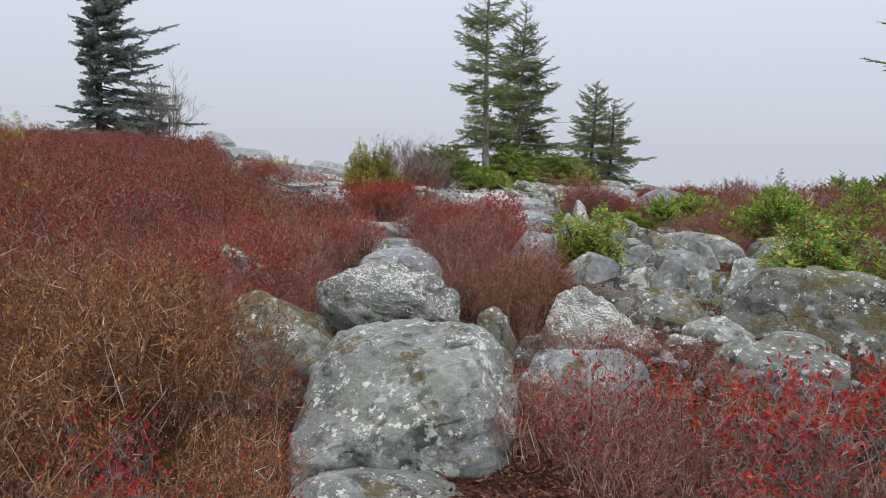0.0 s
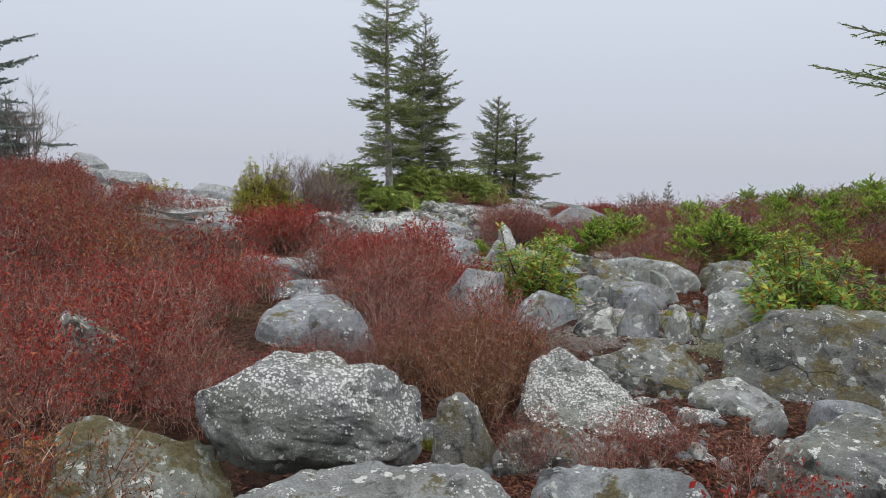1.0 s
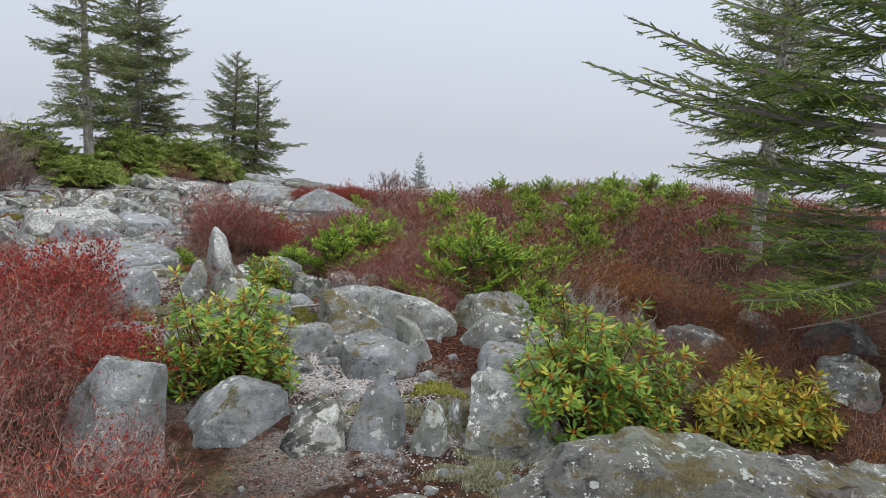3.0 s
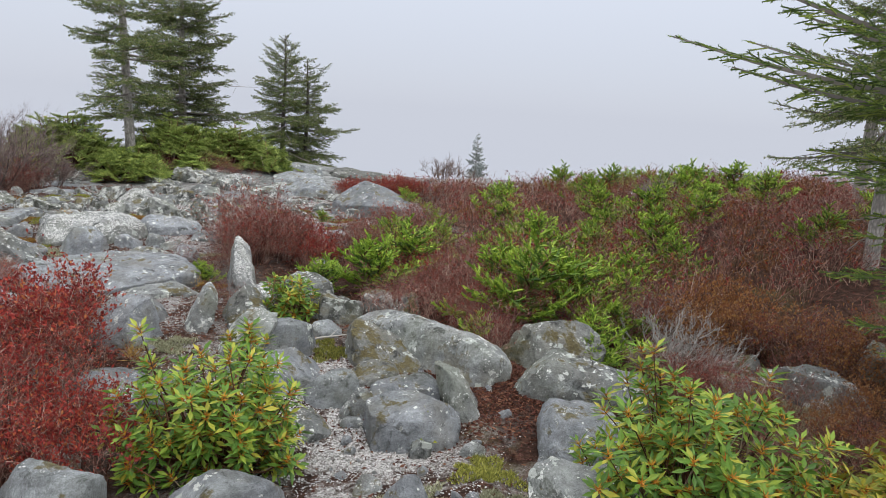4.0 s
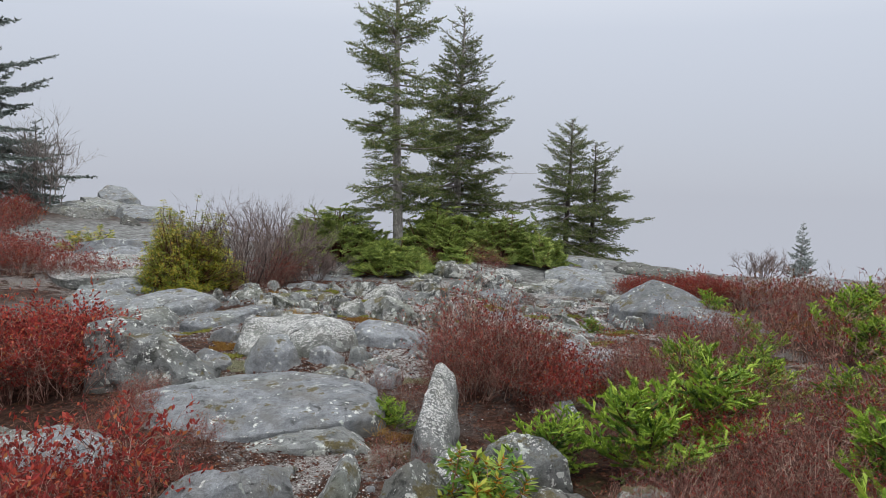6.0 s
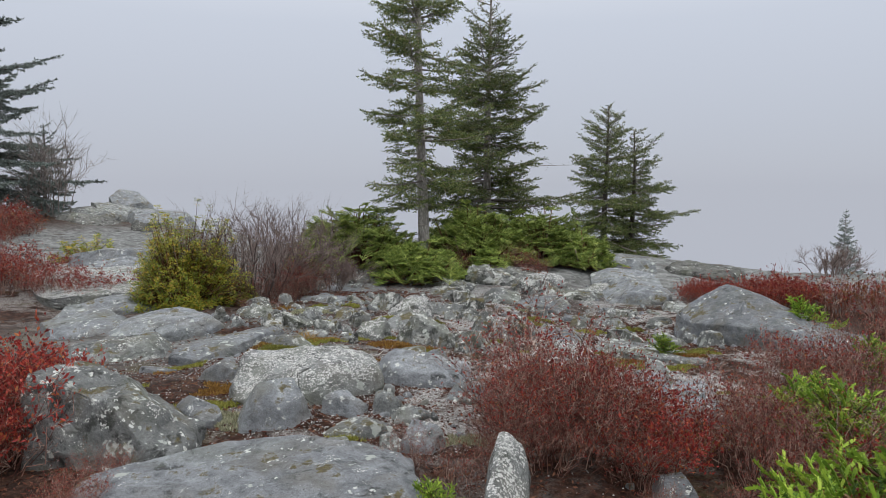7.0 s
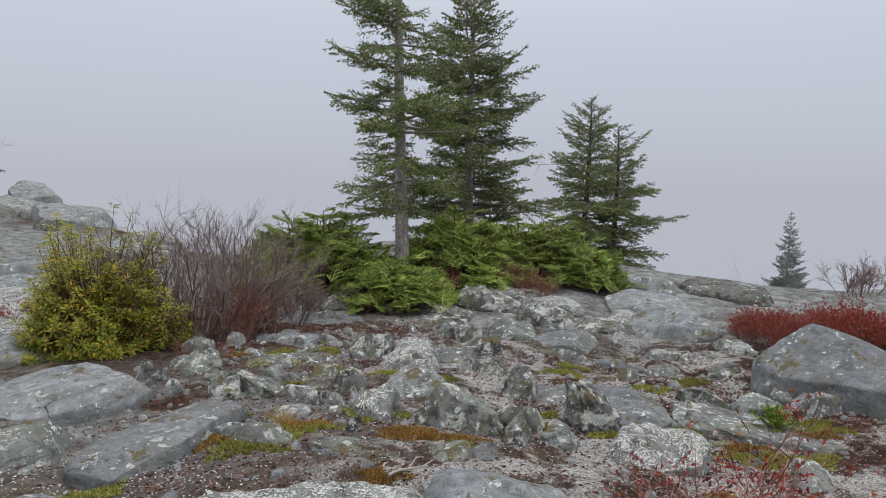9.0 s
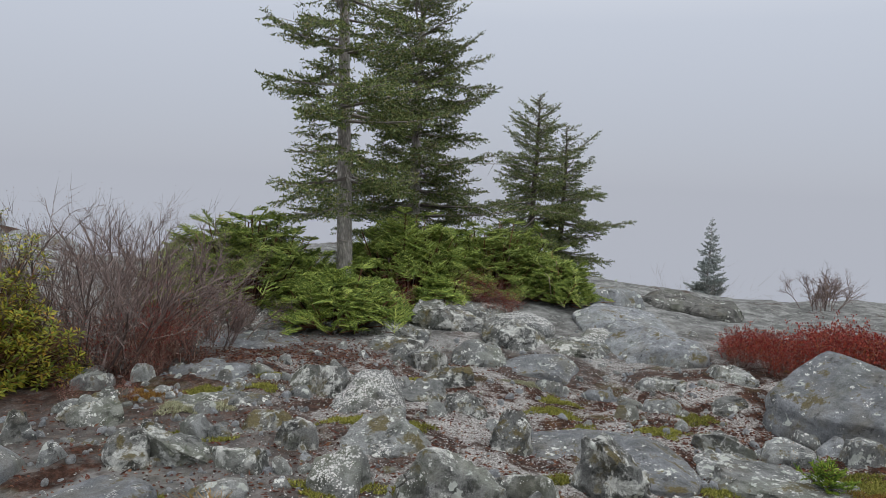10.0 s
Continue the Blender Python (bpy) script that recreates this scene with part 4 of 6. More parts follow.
boulder(2.05, 5.01, 0.49, 0.36, 0.16, -32, 629, LICHEN, square=3.6, cuts=5)
boulder(1.78, 4.88, 0.24, 0.20, 0.08, -30, 630, SPECKLED, square=3.9)
boulder(2.02, 4.66, 0.22, 0.24, 0.15, -35, 631, LICHEN, square=3.7, cuts=6, taper=0.12)
boulder(2.01, 4.01, 0.78, 0.66, 0.30, -27, 632, LICHEN, square=4.0, cuts=4, wedge=0.25)
boulder(2.42, 4.55, 0.38, 0.30, 0.20, -28, 633, PLAIN, square=4.1)
boulder(-1.68, 5.78, 0.50, 0.50, 0.44, 18, 634, MOSSY, square=4.1, cuts=5, wedge=0.25, taper=0.18, peak=-0.2, label="upright grey boulder half hidden by crimson heath")
boulder(-0.94, 9.92, 0.87, 0.60, 0.26, 5, 635, PLAIN, square=5.0, cuts=3, wedge=0.18, label="pale flat slab showing between heath shrubs")
boulder(-0.78, 9.49, 0.66, 0.40, 0.06, 4, 636, DARK, square=5.0, cuts=3, wedge=0.14)
boulder(-0.58, 8.36, 0.65, 0.35, 0.16, 3, 637, PLAIN, square=4.4, cuts=4)
boulder(-0.47, 6.78, 0.78, 0.75, 0.26, 2, 638, PLAIN, square=5.0, cuts=3, wedge=0.22, label="pale flat slab showing between heath shrubs")
boulder(0.87, 7.13, 0.45, 0.60, 0.50, 2, 639, PLAIN, square=4.1, cuts=4, wedge=0.4, taper=0.16, peak=0.35, label="grey boulder with a sloping wedge face")
boulder(1.52, 7.18, 0.65, 0.42, 0.27, -9, 640, PLAIN, square=2.8, cuts=3, wedge=0.18, label="rounded grey boulder below a laurel bush")
boulder(1.91, 6.84, 0.33, 0.34, 0.25, -17, 641, BLOTCHED, square=3.9, cuts=5, wedge=0.22, peak=0.2)
boulder(2.24, 6.74, 0.33, 0.32, 0.37, -23, 642, PLAIN, square=3.7, cuts=4, wedge=0.36, taper=0.1)
boulder(2.49, 6.59, 0.23, 0.20, 0.27, -28, 643, LICHEN, square=2.4, cuts=1, wedge=0.14, taper=0.04, label="pale egg-shaped stone standing in the grit")
boulder(3.07, 6.53, 0.62, 0.62, 0.35, -38, 644, LICHEN, square=3.8, cuts=4, wedge=0.43, taper=0.06, peak=-0.2, label="grey block with a broad face of round lichen")
boulder(3.68, 7.19, 0.77, 0.66, 0.25, -39, 645, PLAIN, square=5.0, cuts=3, wedge=0.18, label="flat grey slab with white speckled top")
boulder(2.81, 6.81, 0.11, 0.14, 0.15, -31, 646, LICHEN, square=3.7)
boulder(2.72, 7.84, 0.55, 0.38, 0.24, -20, 647, PLAIN, square=2.6, cuts=2, wedge=0.22, label="smooth rounded grey boulder on white grit")
boulder(4.08, 8.06, 0.93, 0.46, 0.31, -36, 648, LICHEN, square=4.2, cuts=4, wedge=0.25, side=-0.25, label="angular grey boulder below young spruces")
boulder(4.18, 8.67, 0.81, 0.45, 0.38, -33, 649, MOSSY, square=3.6, cuts=5, wedge=0.29, taper=0.1)
boulder(4.42, 8.78, 0.37, 0.30, 0.27, -35, 650, BLOTCHED, square=3.9, cuts=6, taper=0.16)
boulder(2.98, 8.98, 0.72, 0.50, 0.28, -46, 651, MOSSY, square=4.4, cuts=3, wedge=0.36, side=-0.4)
boulder(3.14, 8.04, 0.20, 0.30, 0.34, -25, 652, LICHEN, square=4.2, cuts=3, wedge=0.25, taper=0.08, lean=-24, label="narrow upright stone beside the leaning slab")
boulder(2.39, 8.44, 0.33, 0.30, 0.20, -12, 653, PLAIN, square=3.6, cuts=5, wedge=0.25, label="pale greenish block of sandstone on white grit")
boulder(2.12, 8.92, 0.69, 0.40, 0.20, -7, 654, PLAIN, square=4.4, cuts=3, wedge=0.29)
boulder(2.24, 9.36, 0.48, 0.34, 0.25, -8, 655, PLAIN, square=3.4, cuts=2, wedge=0.22)
boulder(1.91, 9.41, 0.22, 0.36, 0.40, -4, 656, LICHEN, square=3.8, cuts=4, wedge=0.22, lean=32)
boulder(1.66, 9.95, 0.15, 0.36, 0.34, 0, 657, LICHEN, square=4.2, cuts=-1, wedge=0.25, lean=27, label="thin grey stone plate standing on edge")
boulder(1.17, 9.84, 0.49, 0.42, 0.35, 5, 658, PLAIN, square=4.2, cuts=4, wedge=0.25, label="blocky blue-grey boulder with a creased top")
boulder(2.18, 11.22, 0.24, 0.80, 0.50, -7, 659, SPECKLED, lean=7, square=6.0, cuts=-2, wedge=0.5, label="narrow upright fin of white-speckled rock")
boulder(1.15, 8.75, 0.51, 0.50, 0.18, 7, 660, PLAIN, square=4.6, cuts=3, wedge=0.22)
boulder(0.85, 7.99, 0.25, 0.35, 0.09, 13, 661, LICHEN, square=4.1, cuts=4)
boulder(2.12, 8.10, 0.35, 0.30, 0.11, -8, 662, LICHEN, square=3.8, cuts=5, wedge=0.29)
boulder(2.72, 8.70, 0.40, 0.32, 0.13, -16, 663, MOSSY, square=4.2, cuts=4, wedge=0.32)
boulder(2.86, 8.34, 0.44, 0.34, 0.14, -19, 664, PLAIN, square=4.4, cuts=4, wedge=0.36, side=0.2)
boulder(2.84, 9.99, 0.42, 0.30, 0.25, -13, 665, MOSSY, square=4.1, cuts=5)
boulder(3.40, 9.89, 0.33, 0.30, 0.21, -19, 666, MOSSY, square=4.1)
boulder(2.68, 7.61, 0.13, 0.12, 0.11, -20, 667, LICHEN, square=3.6, cuts=4, taper=0.16, peak=0.3)
boulder(3.39, 7.94, 0.11, 0.12, 0.05, -29, 668, PLAIN, square=3.3)
boulder(4.95, 7.60, 0.28, 0.30, 0.09, -49, 669, MOSSY, square=4.1)
boulder(5.62, 7.89, 0.24, 0.26, 0.17, -52, 670, MOSSY, square=3.9)
boulder(2.26, 10.58, 0.26, 0.35, 0.21, -6, 671, SPECKLED, square=3.9)
boulder(2.73, 10.65, 0.50, 0.35, 0.28, -11, 672, LICHEN, square=3.7, cuts=4)
boulder(-0.20, 6.61, 0.58, 0.60, 0.31, 3, 675, PLAIN, square=4.4, cuts=3, wedge=0.22)
boulder(-0.49, 7.75, 0.39, 0.40, 0.16, 6, 676, PLAIN, square=4.4, cuts=3)
boulder(-0.27, 10.50, 0.82, 0.50, 0.16, 2, 678, LICHEN, square=4.4, cuts=4)
boulder(6.71, 7.58, 0.45, 0.40, 0.23, -53, 679, MOSSY, square=4.1)
boulder(6.91, 6.93, 0.60, 0.45, 0.27, -57, 680, DARK, square=4.2)
boulder(6.10, 6.32, 0.46, 0.40, 0.32, -58, 681, LICHEN, square=4.1, taper=0.08)
boulder(1.25, 10.15, 0.35, 0.40, 0.19, -9, 682, PLAIN, square=4.0)
boulder(0.89, 11.62, 1.59, 1.05, 0.17, 16, 683, PLAIN, square=5.5, cuts=3, wedge=0.18, label="wide flat slab of smooth grey sandstone")
boulder(1.32, 11.08, 0.95, 0.32, 0.10, 12, 684, LICHEN, square=4.8, cuts=3, wedge=0.14)
boulder(0.15, 10.37, 0.53, 0.55, 0.22, 31, 685, PLAIN, square=4.4, cuts=3, wedge=0.22)
boulder(-0.16, 12.26, 0.92, 0.95, 0.51, 30, 686, LICHEN, square=4.2, cuts=4, wedge=0.32, peak=-0.15, label="broad angular boulder with a pale weathered edge")
boulder(0.72, 13.53, 1.12, 0.85, 0.28, 10, 687, SPECKLED, square=3.6, cuts=3, wedge=0.22, label="low dome of rock crusted with white specks")
boulder(0.71, 12.70, 0.51, 0.36, 0.29, 13, 688, PLAIN, square=4.1, cuts=5, wedge=0.36, taper=0.18, peak=0.15, label="triangular grey stone leaning on a speckled dome")
boulder(1.13, 12.92, 0.31, 0.26, 0.17, 6, 689, PLAIN, square=3.6, cuts=4, wedge=0.29)
boulder(1.43, 12.97, 0.25, 0.24, 0.17, 1, 690, LICHEN, square=3.7, cuts=5, wedge=0.29)
boulder(0.16, 12.75, 0.22, 0.45, 0.12, 35, 691, PLAIN, square=4.2, cuts=3, wedge=0.22)
boulder(-0.07, 13.77, 0.28, 0.26, 0.17, 19, 692, PLAIN, square=3.3, cuts=2)
boulder(1.62, 13.79, 0.72, 0.55, 0.24, -1, 693, PLAIN, square=4.2, cuts=3, wedge=0.29)
boulder(1.29, 12.60, 0.43, 0.26, 0.12, 4, 694, LICHEN, square=3.8, cuts=5)
boulder(2.05, 13.25, 0.36, 0.30, 0.11, -7, 695, PLAIN, square=4.1)
boulder(1.60, 12.85, 0.26, 0.24, 0.10, -1, 696, LICHEN, square=4.1, cuts=6, peak=0.3)
boulder(1.74, 12.41, 0.27, 0.28, 0.18, -4, 697, PLAIN, square=4.1, cuts=5, taper=0.08)
boulder(1.54, 12.37, 0.18, 0.20, 0.10, 0, 698, LICHEN, square=3.9)
boulder(3.20, 13.30, 0.42, 0.36, 0.23, -22, 699, SPECKLED, square=3.5, cuts=3, wedge=0.22)
boulder(3.70, 13.30, 0.45, 0.40, 0.16, -28, 700, PLAIN, square=3.9, cuts=3)
boulder(3.72, 14.49, 0.22, 0.30, 0.17, -22, 701, LICHEN, square=3.7)
boulder(-1.56, 15.96, 1.26, 0.95, 0.20, 24, 702, PLAIN, square=5.0, cuts=3, wedge=0.22)
boulder(-1.47, 14.79, 0.95, 0.70, 0.18, 28, 703, LICHEN, square=5.0, cuts=4, wedge=0.22)
boulder(0.24, 14.91, 0.36, 0.30, 0.12, 13, 704, LICHEN, square=3.8, cuts=6)
boulder(-0.78, 14.15, 0.30, 0.30, 0.09, 25, 705, PLAIN, square=3.8)
boulder(-0.45, 15.00, 0.62, 1.20, 0.15, -23, 706, PLAIN, square=5.0, cuts=3, wedge=0.18, label="long flat plank of smooth grey stone")
boulder(-0.73, 16.88, 0.40, 0.42, 0.18, 17, 707, BLOTCHED, square=3.8, cuts=6)
boulder(-1.09, 17.93, 0.27, 0.25, 0.09, 17, 708, LICHEN, square=3.9)
boulder(0.06, 16.03, 0.44, 0.32, 0.18, 11, 709, BLOTCHED, square=4.1, cuts=7, peak=-0.3)
boulder(0.76, 14.76, 0.39, 0.40, 0.05, 4, 711, MOSSY, square=4.2, cuts=5)
boulder(0.95, 15.59, 0.37, 0.30, 0.24, 1, 712, SPECKLED, square=3.6, cuts=4, taper=0.08)
boulder(0.81, 15.13, 0.11, 0.14, 0.12, 3, 713, BLOTCHED, square=3.7, cuts=6, taper=0.08)
boulder(0.63, 15.81, 0.12, 0.14, 0.10, 5, 714, LICHEN, square=3.5)
boulder(0.39, 15.89, 0.34, 0.24, 0.14, 8, 715, BLOTCHED, square=4.1, cuts=7)
boulder(0.31, 15.49, 0.29, 0.26, 0.10, 10, 716, LICHEN, square=3.6, cuts=7)
boulder(0.69, 16.27, 0.23, 0.20, 0.17, 4, 717, BLOTCHED, square=3.7, cuts=6, taper=0.08)
boulder(0.48, 16.54, 0.37, 0.30, 0.14, 6, 718, MOSSY, square=3.9)
boulder(0.07, 17.18, 0.79, 0.40, 0.06, 9, 719, BLOTCHED, square=4.4, cuts=7)
boulder(-0.09, 17.96, 0.65, 0.50, 0.08, 9, 720, PLAIN, square=4.6, cuts=5)
boulder(1.55, 15.30, 0.56, 0.36, 0.31, -7, 721, BLOTCHED, square=3.9, cuts=7, wedge=0.22, taper=0.06, peak=0.15, label="angular white-crusted rock standing in moss")
boulder(1.30, 16.28, 0.56, 0.40, 0.15, -3, 722, LICHEN, square=3.8, cuts=6)
boulder(1.19, 17.24, 0.63, 0.75, 0.25, -1, 723, SPECKLED, square=4.1, cuts=4, wedge=0.5, taper=0.08, peak=0.2)
boulder(0.80, 17.56, 0.50, 0.50, 0.26, 2, 724, BLOTCHED, square=3.9, cuts=7, taper=0.08, peak=0.15)
boulder(0.08, 19.40, 1.25, 1.00, 0.07, 7, 725, PLAIN, square=5.0, cuts=4)
boulder(0.13, 19.94, 1.10, 0.80, 0.24, 6, 726, BLOTCHED, square=3.7, cuts=6, taper=0.08, peak=0.1)
boulder(1.69, 19.59, 0.65, 0.50, 0.21, -5, 727, BLOTCHED, square=3.9, cuts=6, side=-0.3)
boulder(2.52, 20.04, 1.12, 0.70, 0.28, -10, 728, BLOTCHED, square=3.4, cuts=5, wedge=0.11, label="rounded lichen-crusted boulder below the spruces")
boulder(1.08, 19.74, 0.50, 0.40, 0.13, 0, 729, BLOTCHED, square=3.9, cuts=6)
boulder(1.61, 19.15, 0.62, 0.50, 0.12, -4, 730, BLOTCHED, square=3.6, cuts=7)
boulder(1.44, 14.68, 0.30, 0.30, 0.09, -7, 731, LICHEN, square=3.8, cuts=5)
boulder(1.66, 14.77, 0.19, 0.22, 0.09, -10, 732, PLAIN, square=3.7)
boulder(2.58, 15.62, 0.47, 0.34, 0.37, -19, 733, BLOTCHED, square=3.7, cuts=7, wedge=0.18, peak=0.3, label="pitted rock blotched black and white")
boulder(2.18, 16.31, 0.29, 0.30, 0.26, -13, 736, BLOTCHED, square=3.7, cuts=8)
boulder(1.94, 15.03, 0.17, 0.20, 0.19, -13, 737, BLOTCHED, square=3.7, cuts=7, taper=0.08)
boulder(2.24, 15.10, 0.26, 0.30, 0.12, -17, 738, LICHEN, square=3.6, cuts=6)
boulder(2.88, 14.90, 0.66, 0.60, 0.20, -26, 739, SPECKLED, square=4.4, cuts=5, wedge=0.29)
boulder(3.83, 15.89, 0.79, 0.50, 0.08, -31, 740, LICHEN, square=4.8, cuts=7, wedge=0.22)
boulder(3.86, 16.42, 0.43, 0.30, 0.17, -28, 741, BLOTCHED, square=4.1, cuts=8)
boulder(4.28, 16.25, 0.41, 0.32, 0.17, -33, 742, LICHEN, square=3.6, cuts=7)
boulder(4.69, 16.28, 0.23, 0.24, 0.15, -36, 743, PLAIN, square=3.7)
boulder(4.44, 17.31, 0.36, 0.30, 0.12, -29, 744, BLOTCHED, square=3.9, cuts=7)
boulder(4.91, 17.95, 0.46, 0.40, 0.12, -30, 745, LICHEN, square=3.8, cuts=5)
boulder(3.11, 18.48, 0.79, 0.50, 0.15, -16, 746, PLAIN, square=4.4, cuts=4)
boulder(2.94, 17.77, 0.26, 0.20, 0.12, -16, 747, LICHEN, square=3.5)
boulder(3.47, 17.83, 0.37, 0.30, 0.09, -20, 748, PLAIN, square=3.8)
boulder(4.12, 17.93, 0.45, 0.30, 0.10, -25, 749, BLOTCHED, square=3.6, cuts=6)
boulder(3.86, 17.37, 0.32, 0.25, 0.10, -25, 750, LICHEN, square=4.1)
boulder(3.66, 19.18, 0.85, 0.60, 0.09, -18, 751, BLOTCHED, square=4.2, cuts=6)
boulder(4.54, 18.92, 1.02, 0.90, 0.28, -24, 752, PLAIN, square=4.4, cuts=4, wedge=0.25)
boulder(3.07, 19.33, 0.79, 0.70, 0.23, -14, 753, BLOTCHED, square=3.8, cuts=6)
boulder(6.35, 21.36, 1.42, 1.00, 0.24, -28, 754, DARK, square=4.8, cuts=4)
boulder(4.84, 21.27, 1.28, 1.00, 0.22, -21, 755, PLAIN, square=4.6, cuts=5)
boulder(2.45, 18.64, 0.19, 0.25, 0.12, -11, 756, BLOTCHED, square=3.7)
boulder(1.98, 17.77, 0.44, 0.40, 0.12, -8, 757, BLOTCHED, square=4.1, cuts=8)
boulder(1.67, 17.42, 0.42, 0.40, 0.12, -6, 758, LICHEN, square=3.6, cuts=7)
boulder(2.02, 17.10, 0.35, 0.35, 0.14, -9, 759, BLOTCHED, square=4.1, cuts=8)
boulder(-1.10, 16.52, 0.18, 0.30, 0.19, 22, 760, BLOTCHED, square=4.1)
boulder(1.88, 18.43, 0.39, 0.40, 0.18, -9, 762, BLOTCHED, square=4.1, cuts=7)
boulder(2.51, 18.79, 0.59, 0.50, 0.20, -14, 763, LICHEN, square=3.8, cuts=6)
boulder(4.39, 18.80, 0.48, 0.50, 0.12, -27, 764, PLAIN, square=4.2)
boulder(-2.48, 16.08, 1.12, 1.19, 0.18, 30, 101, PLAIN, square=4.4, cuts=5)
boulder(3.23, 19.82, 0.69, 0.76, 0.19, -9, 111, SPECKLED, square=4.4, cuts=5)
boulder(-0.42, 20.12, 0.54, 0.54, 0.20, 10, 112, BLOTCHED)
boulder(4.58, 19.87, 1.13, 1.41, 0.22, -16, 122, PLAIN, square=4.4, cuts=5)
boulder(7.85, 18.04, 1.68, 1.60, 0.40, -35, 127, PLAIN, square=4.4, cuts=5)
boulder(-0.83, 19.05, 0.92, 0.28, 0.13, 13, 129, DARK, square=4.4, cuts=5)
boulder(-4.17, 20.45, 1.18, 1.48, 0.35, 27, 130, PLAIN, square=4.4, cuts=5)
boulder(-3.51, 18.81, 1.51, 1.60, 0.27, 28, 131, SPECKLED, square=4.4, cuts=5)
boulder(-2.87, 17.34, 1.33, 0.88, 0.21, 28, 132, PLAIN, square=4.4, cuts=5)
boulder(4.10, 19.46, 0.38, 0.41, 0.11, -23, 153, SPECKLED, square=4.4, cuts=5)
boulder(-4.32, 20.60, 1.85, 1.60, 0.36, 27, 192, PLAIN, square=4.4, cuts=5)
boulder(-3.44, 19.88, 0.80, 0.89, 0.23, 25, 193, SPECKLED, square=4.4, cuts=5)
boulder(-4.47, 25.74, 2.13, 1.49, 0.65, 10, 197, PLAIN, square=4.4, cuts=5, z=-0.02)
boulder(-11.66, 35.34, 1.53, 1.60, 0.72, 27, 700, PLAIN, z=0.85, sink=1.6, square=3.6, cuts=3, wedge=0.14, label="pale rounded block capping the rocky outcrop")
boulder(-11.64, 34.45, 2.27, 2.00, 0.48, 28, 701, LICHEN, z=0.63, sink=1.6, square=4.5, cuts=4, wedge=0.14)
boulder(-12.59, 33.36, 2.38, 2.00, 0.47, 30, 702, LICHEN, z=0.51, sink=1.6, square=4.5, cuts=4)
boulder(-9.75, 33.93, 2.47, 2.40, 0.73, 24, 703, PLAIN, z=0.14, sink=1.6, square=5.0, cuts=3, wedge=0.22, label="broad pale slab of the rocky outcrop")
boulder(-11.21, 31.61, 2.30, 1.60, 0.64, 30, 704, DARK, z=0.14, sink=1.6, square=4.2, cuts=4)
boulder(-8.86, 30.92, 1.28, 1.20, 0.94, 26, 705, DARK, z=-0.38, sink=1.6, square=3.2, cuts=3, label="dark rounded block wedged in the outcrop")
boulder(-9.76, 30.81, 0.56, 0.80, 0.45, 28, 706, LICHEN, z=-0.19, sink=1.6)
boulder(-8.28, 32.28, 1.03, 1.20, 0.40, 23, 707, DARK, z=-0.16, sink=1.6, square=3.6)
boulder(-10.04, 29.17, 1.44, 1.20, 0.35, 30, 708, LICHEN, z=-0.13, sink=1.6, square=4.0, cuts=4)
boulder(-8.66, 27.77, 1.36, 1.40, 0.18, 29, 709, PLAIN, z=-0.23, sink=1.6, square=4.4, cuts=4)
boulder(-7.36, 27.20, 1.13, 1.20, 0.05, 26, 710, LICHEN, z=-0.25, sink=1.6, square=4.4)
boulder(-8.71, 25.65, 1.71, 1.80, 0.05, 32, 711, PLAIN, z=-0.15, sink=1.6, square=4.6)
boulder(-7.66, 26.55, 0.81, 1.20, 0.24, 27, 712, PLAIN, z=0.02, sink=1.6, square=4.4)
boulder(-4.30, 19.84, 2.11, 5.0, 0.19, 29, 720, SPECKLED, square=5.0, cuts=3, wedge=0.36, rough=0.5, label="sloping sheet of pale bedrock below the outcrop")
boulder(2.08, 10.08, 0.36, 0.45, 0.26, 0, 744, MOSSY, square=3.6, cuts=3, peak=0.2)
boulder(3.27, 10.13, 0.37, 0.40, 0.20, -17, 745, MOSSY, square=4.1, cuts=3)
boulder(2.67, 9.71, 0.24, 0.24, 0.10, -10, 746, PLAIN, square=3.9, cuts=2)
boulder(1.32, 10.55, 0.19, 0.20, 0.09, 9, 747, LICHEN, square=3.7)
boulder(3.14, 11.89, 0.23, 0.40, 0.18, -11, 748, PLAIN, square=3.9, cuts=2)
boulder(3.39, 13.69, 0.42, 0.40, 0.21, -10, 749, PLAIN, square=3.7, cuts=2)
boulder(3.80, 13.88, 0.37, 0.40, 0.13, -13, 750, PLAIN, square=3.7, cuts=2)
boulder(4.48, 9.09, 0.62, 0.55, 0.14, -38, 751, MOSSY, square=3.6, cuts=3, wedge=0.25)
boulder(-0.98, 17.65, 0.30, 0.30, 0.14, 17, 762, LICHEN, square=3.8)
boulder(-0.28, 16.06, 0.29, 0.30, 0.18, 15, 763, BLOTCHED, square=3.8, cuts=4, peak=-0.2)
boulder(-0.24, 16.44, 0.20, 0.20, 0.11, 13, 769, MOSSY, square=3.4)
boulder(2.83, 16.17, 1.11, 0.75, 0.12, -25, 770, PLAIN, square=4.8, cuts=1, wedge=0.3, label="long smooth blue-grey slab lying in the grit")
boulder(3.99, 15.62, 1.07, 0.50, 0.09, -40, 773, LICHEN, square=5.0, cuts=4)
boulder(4.72, 16.03, 0.31, 0.30, 0.19, -43, 775, LICHEN, square=3.8)
boulder(2.06, 15.46, 0.36, 0.30, 0.19, -19, 776, BLOTCHED, square=3.8, cuts=4)
boulder(-0.13, 18.01, 0.28, 0.40, 0.08, 9, 777, PLAIN, square=4.4)


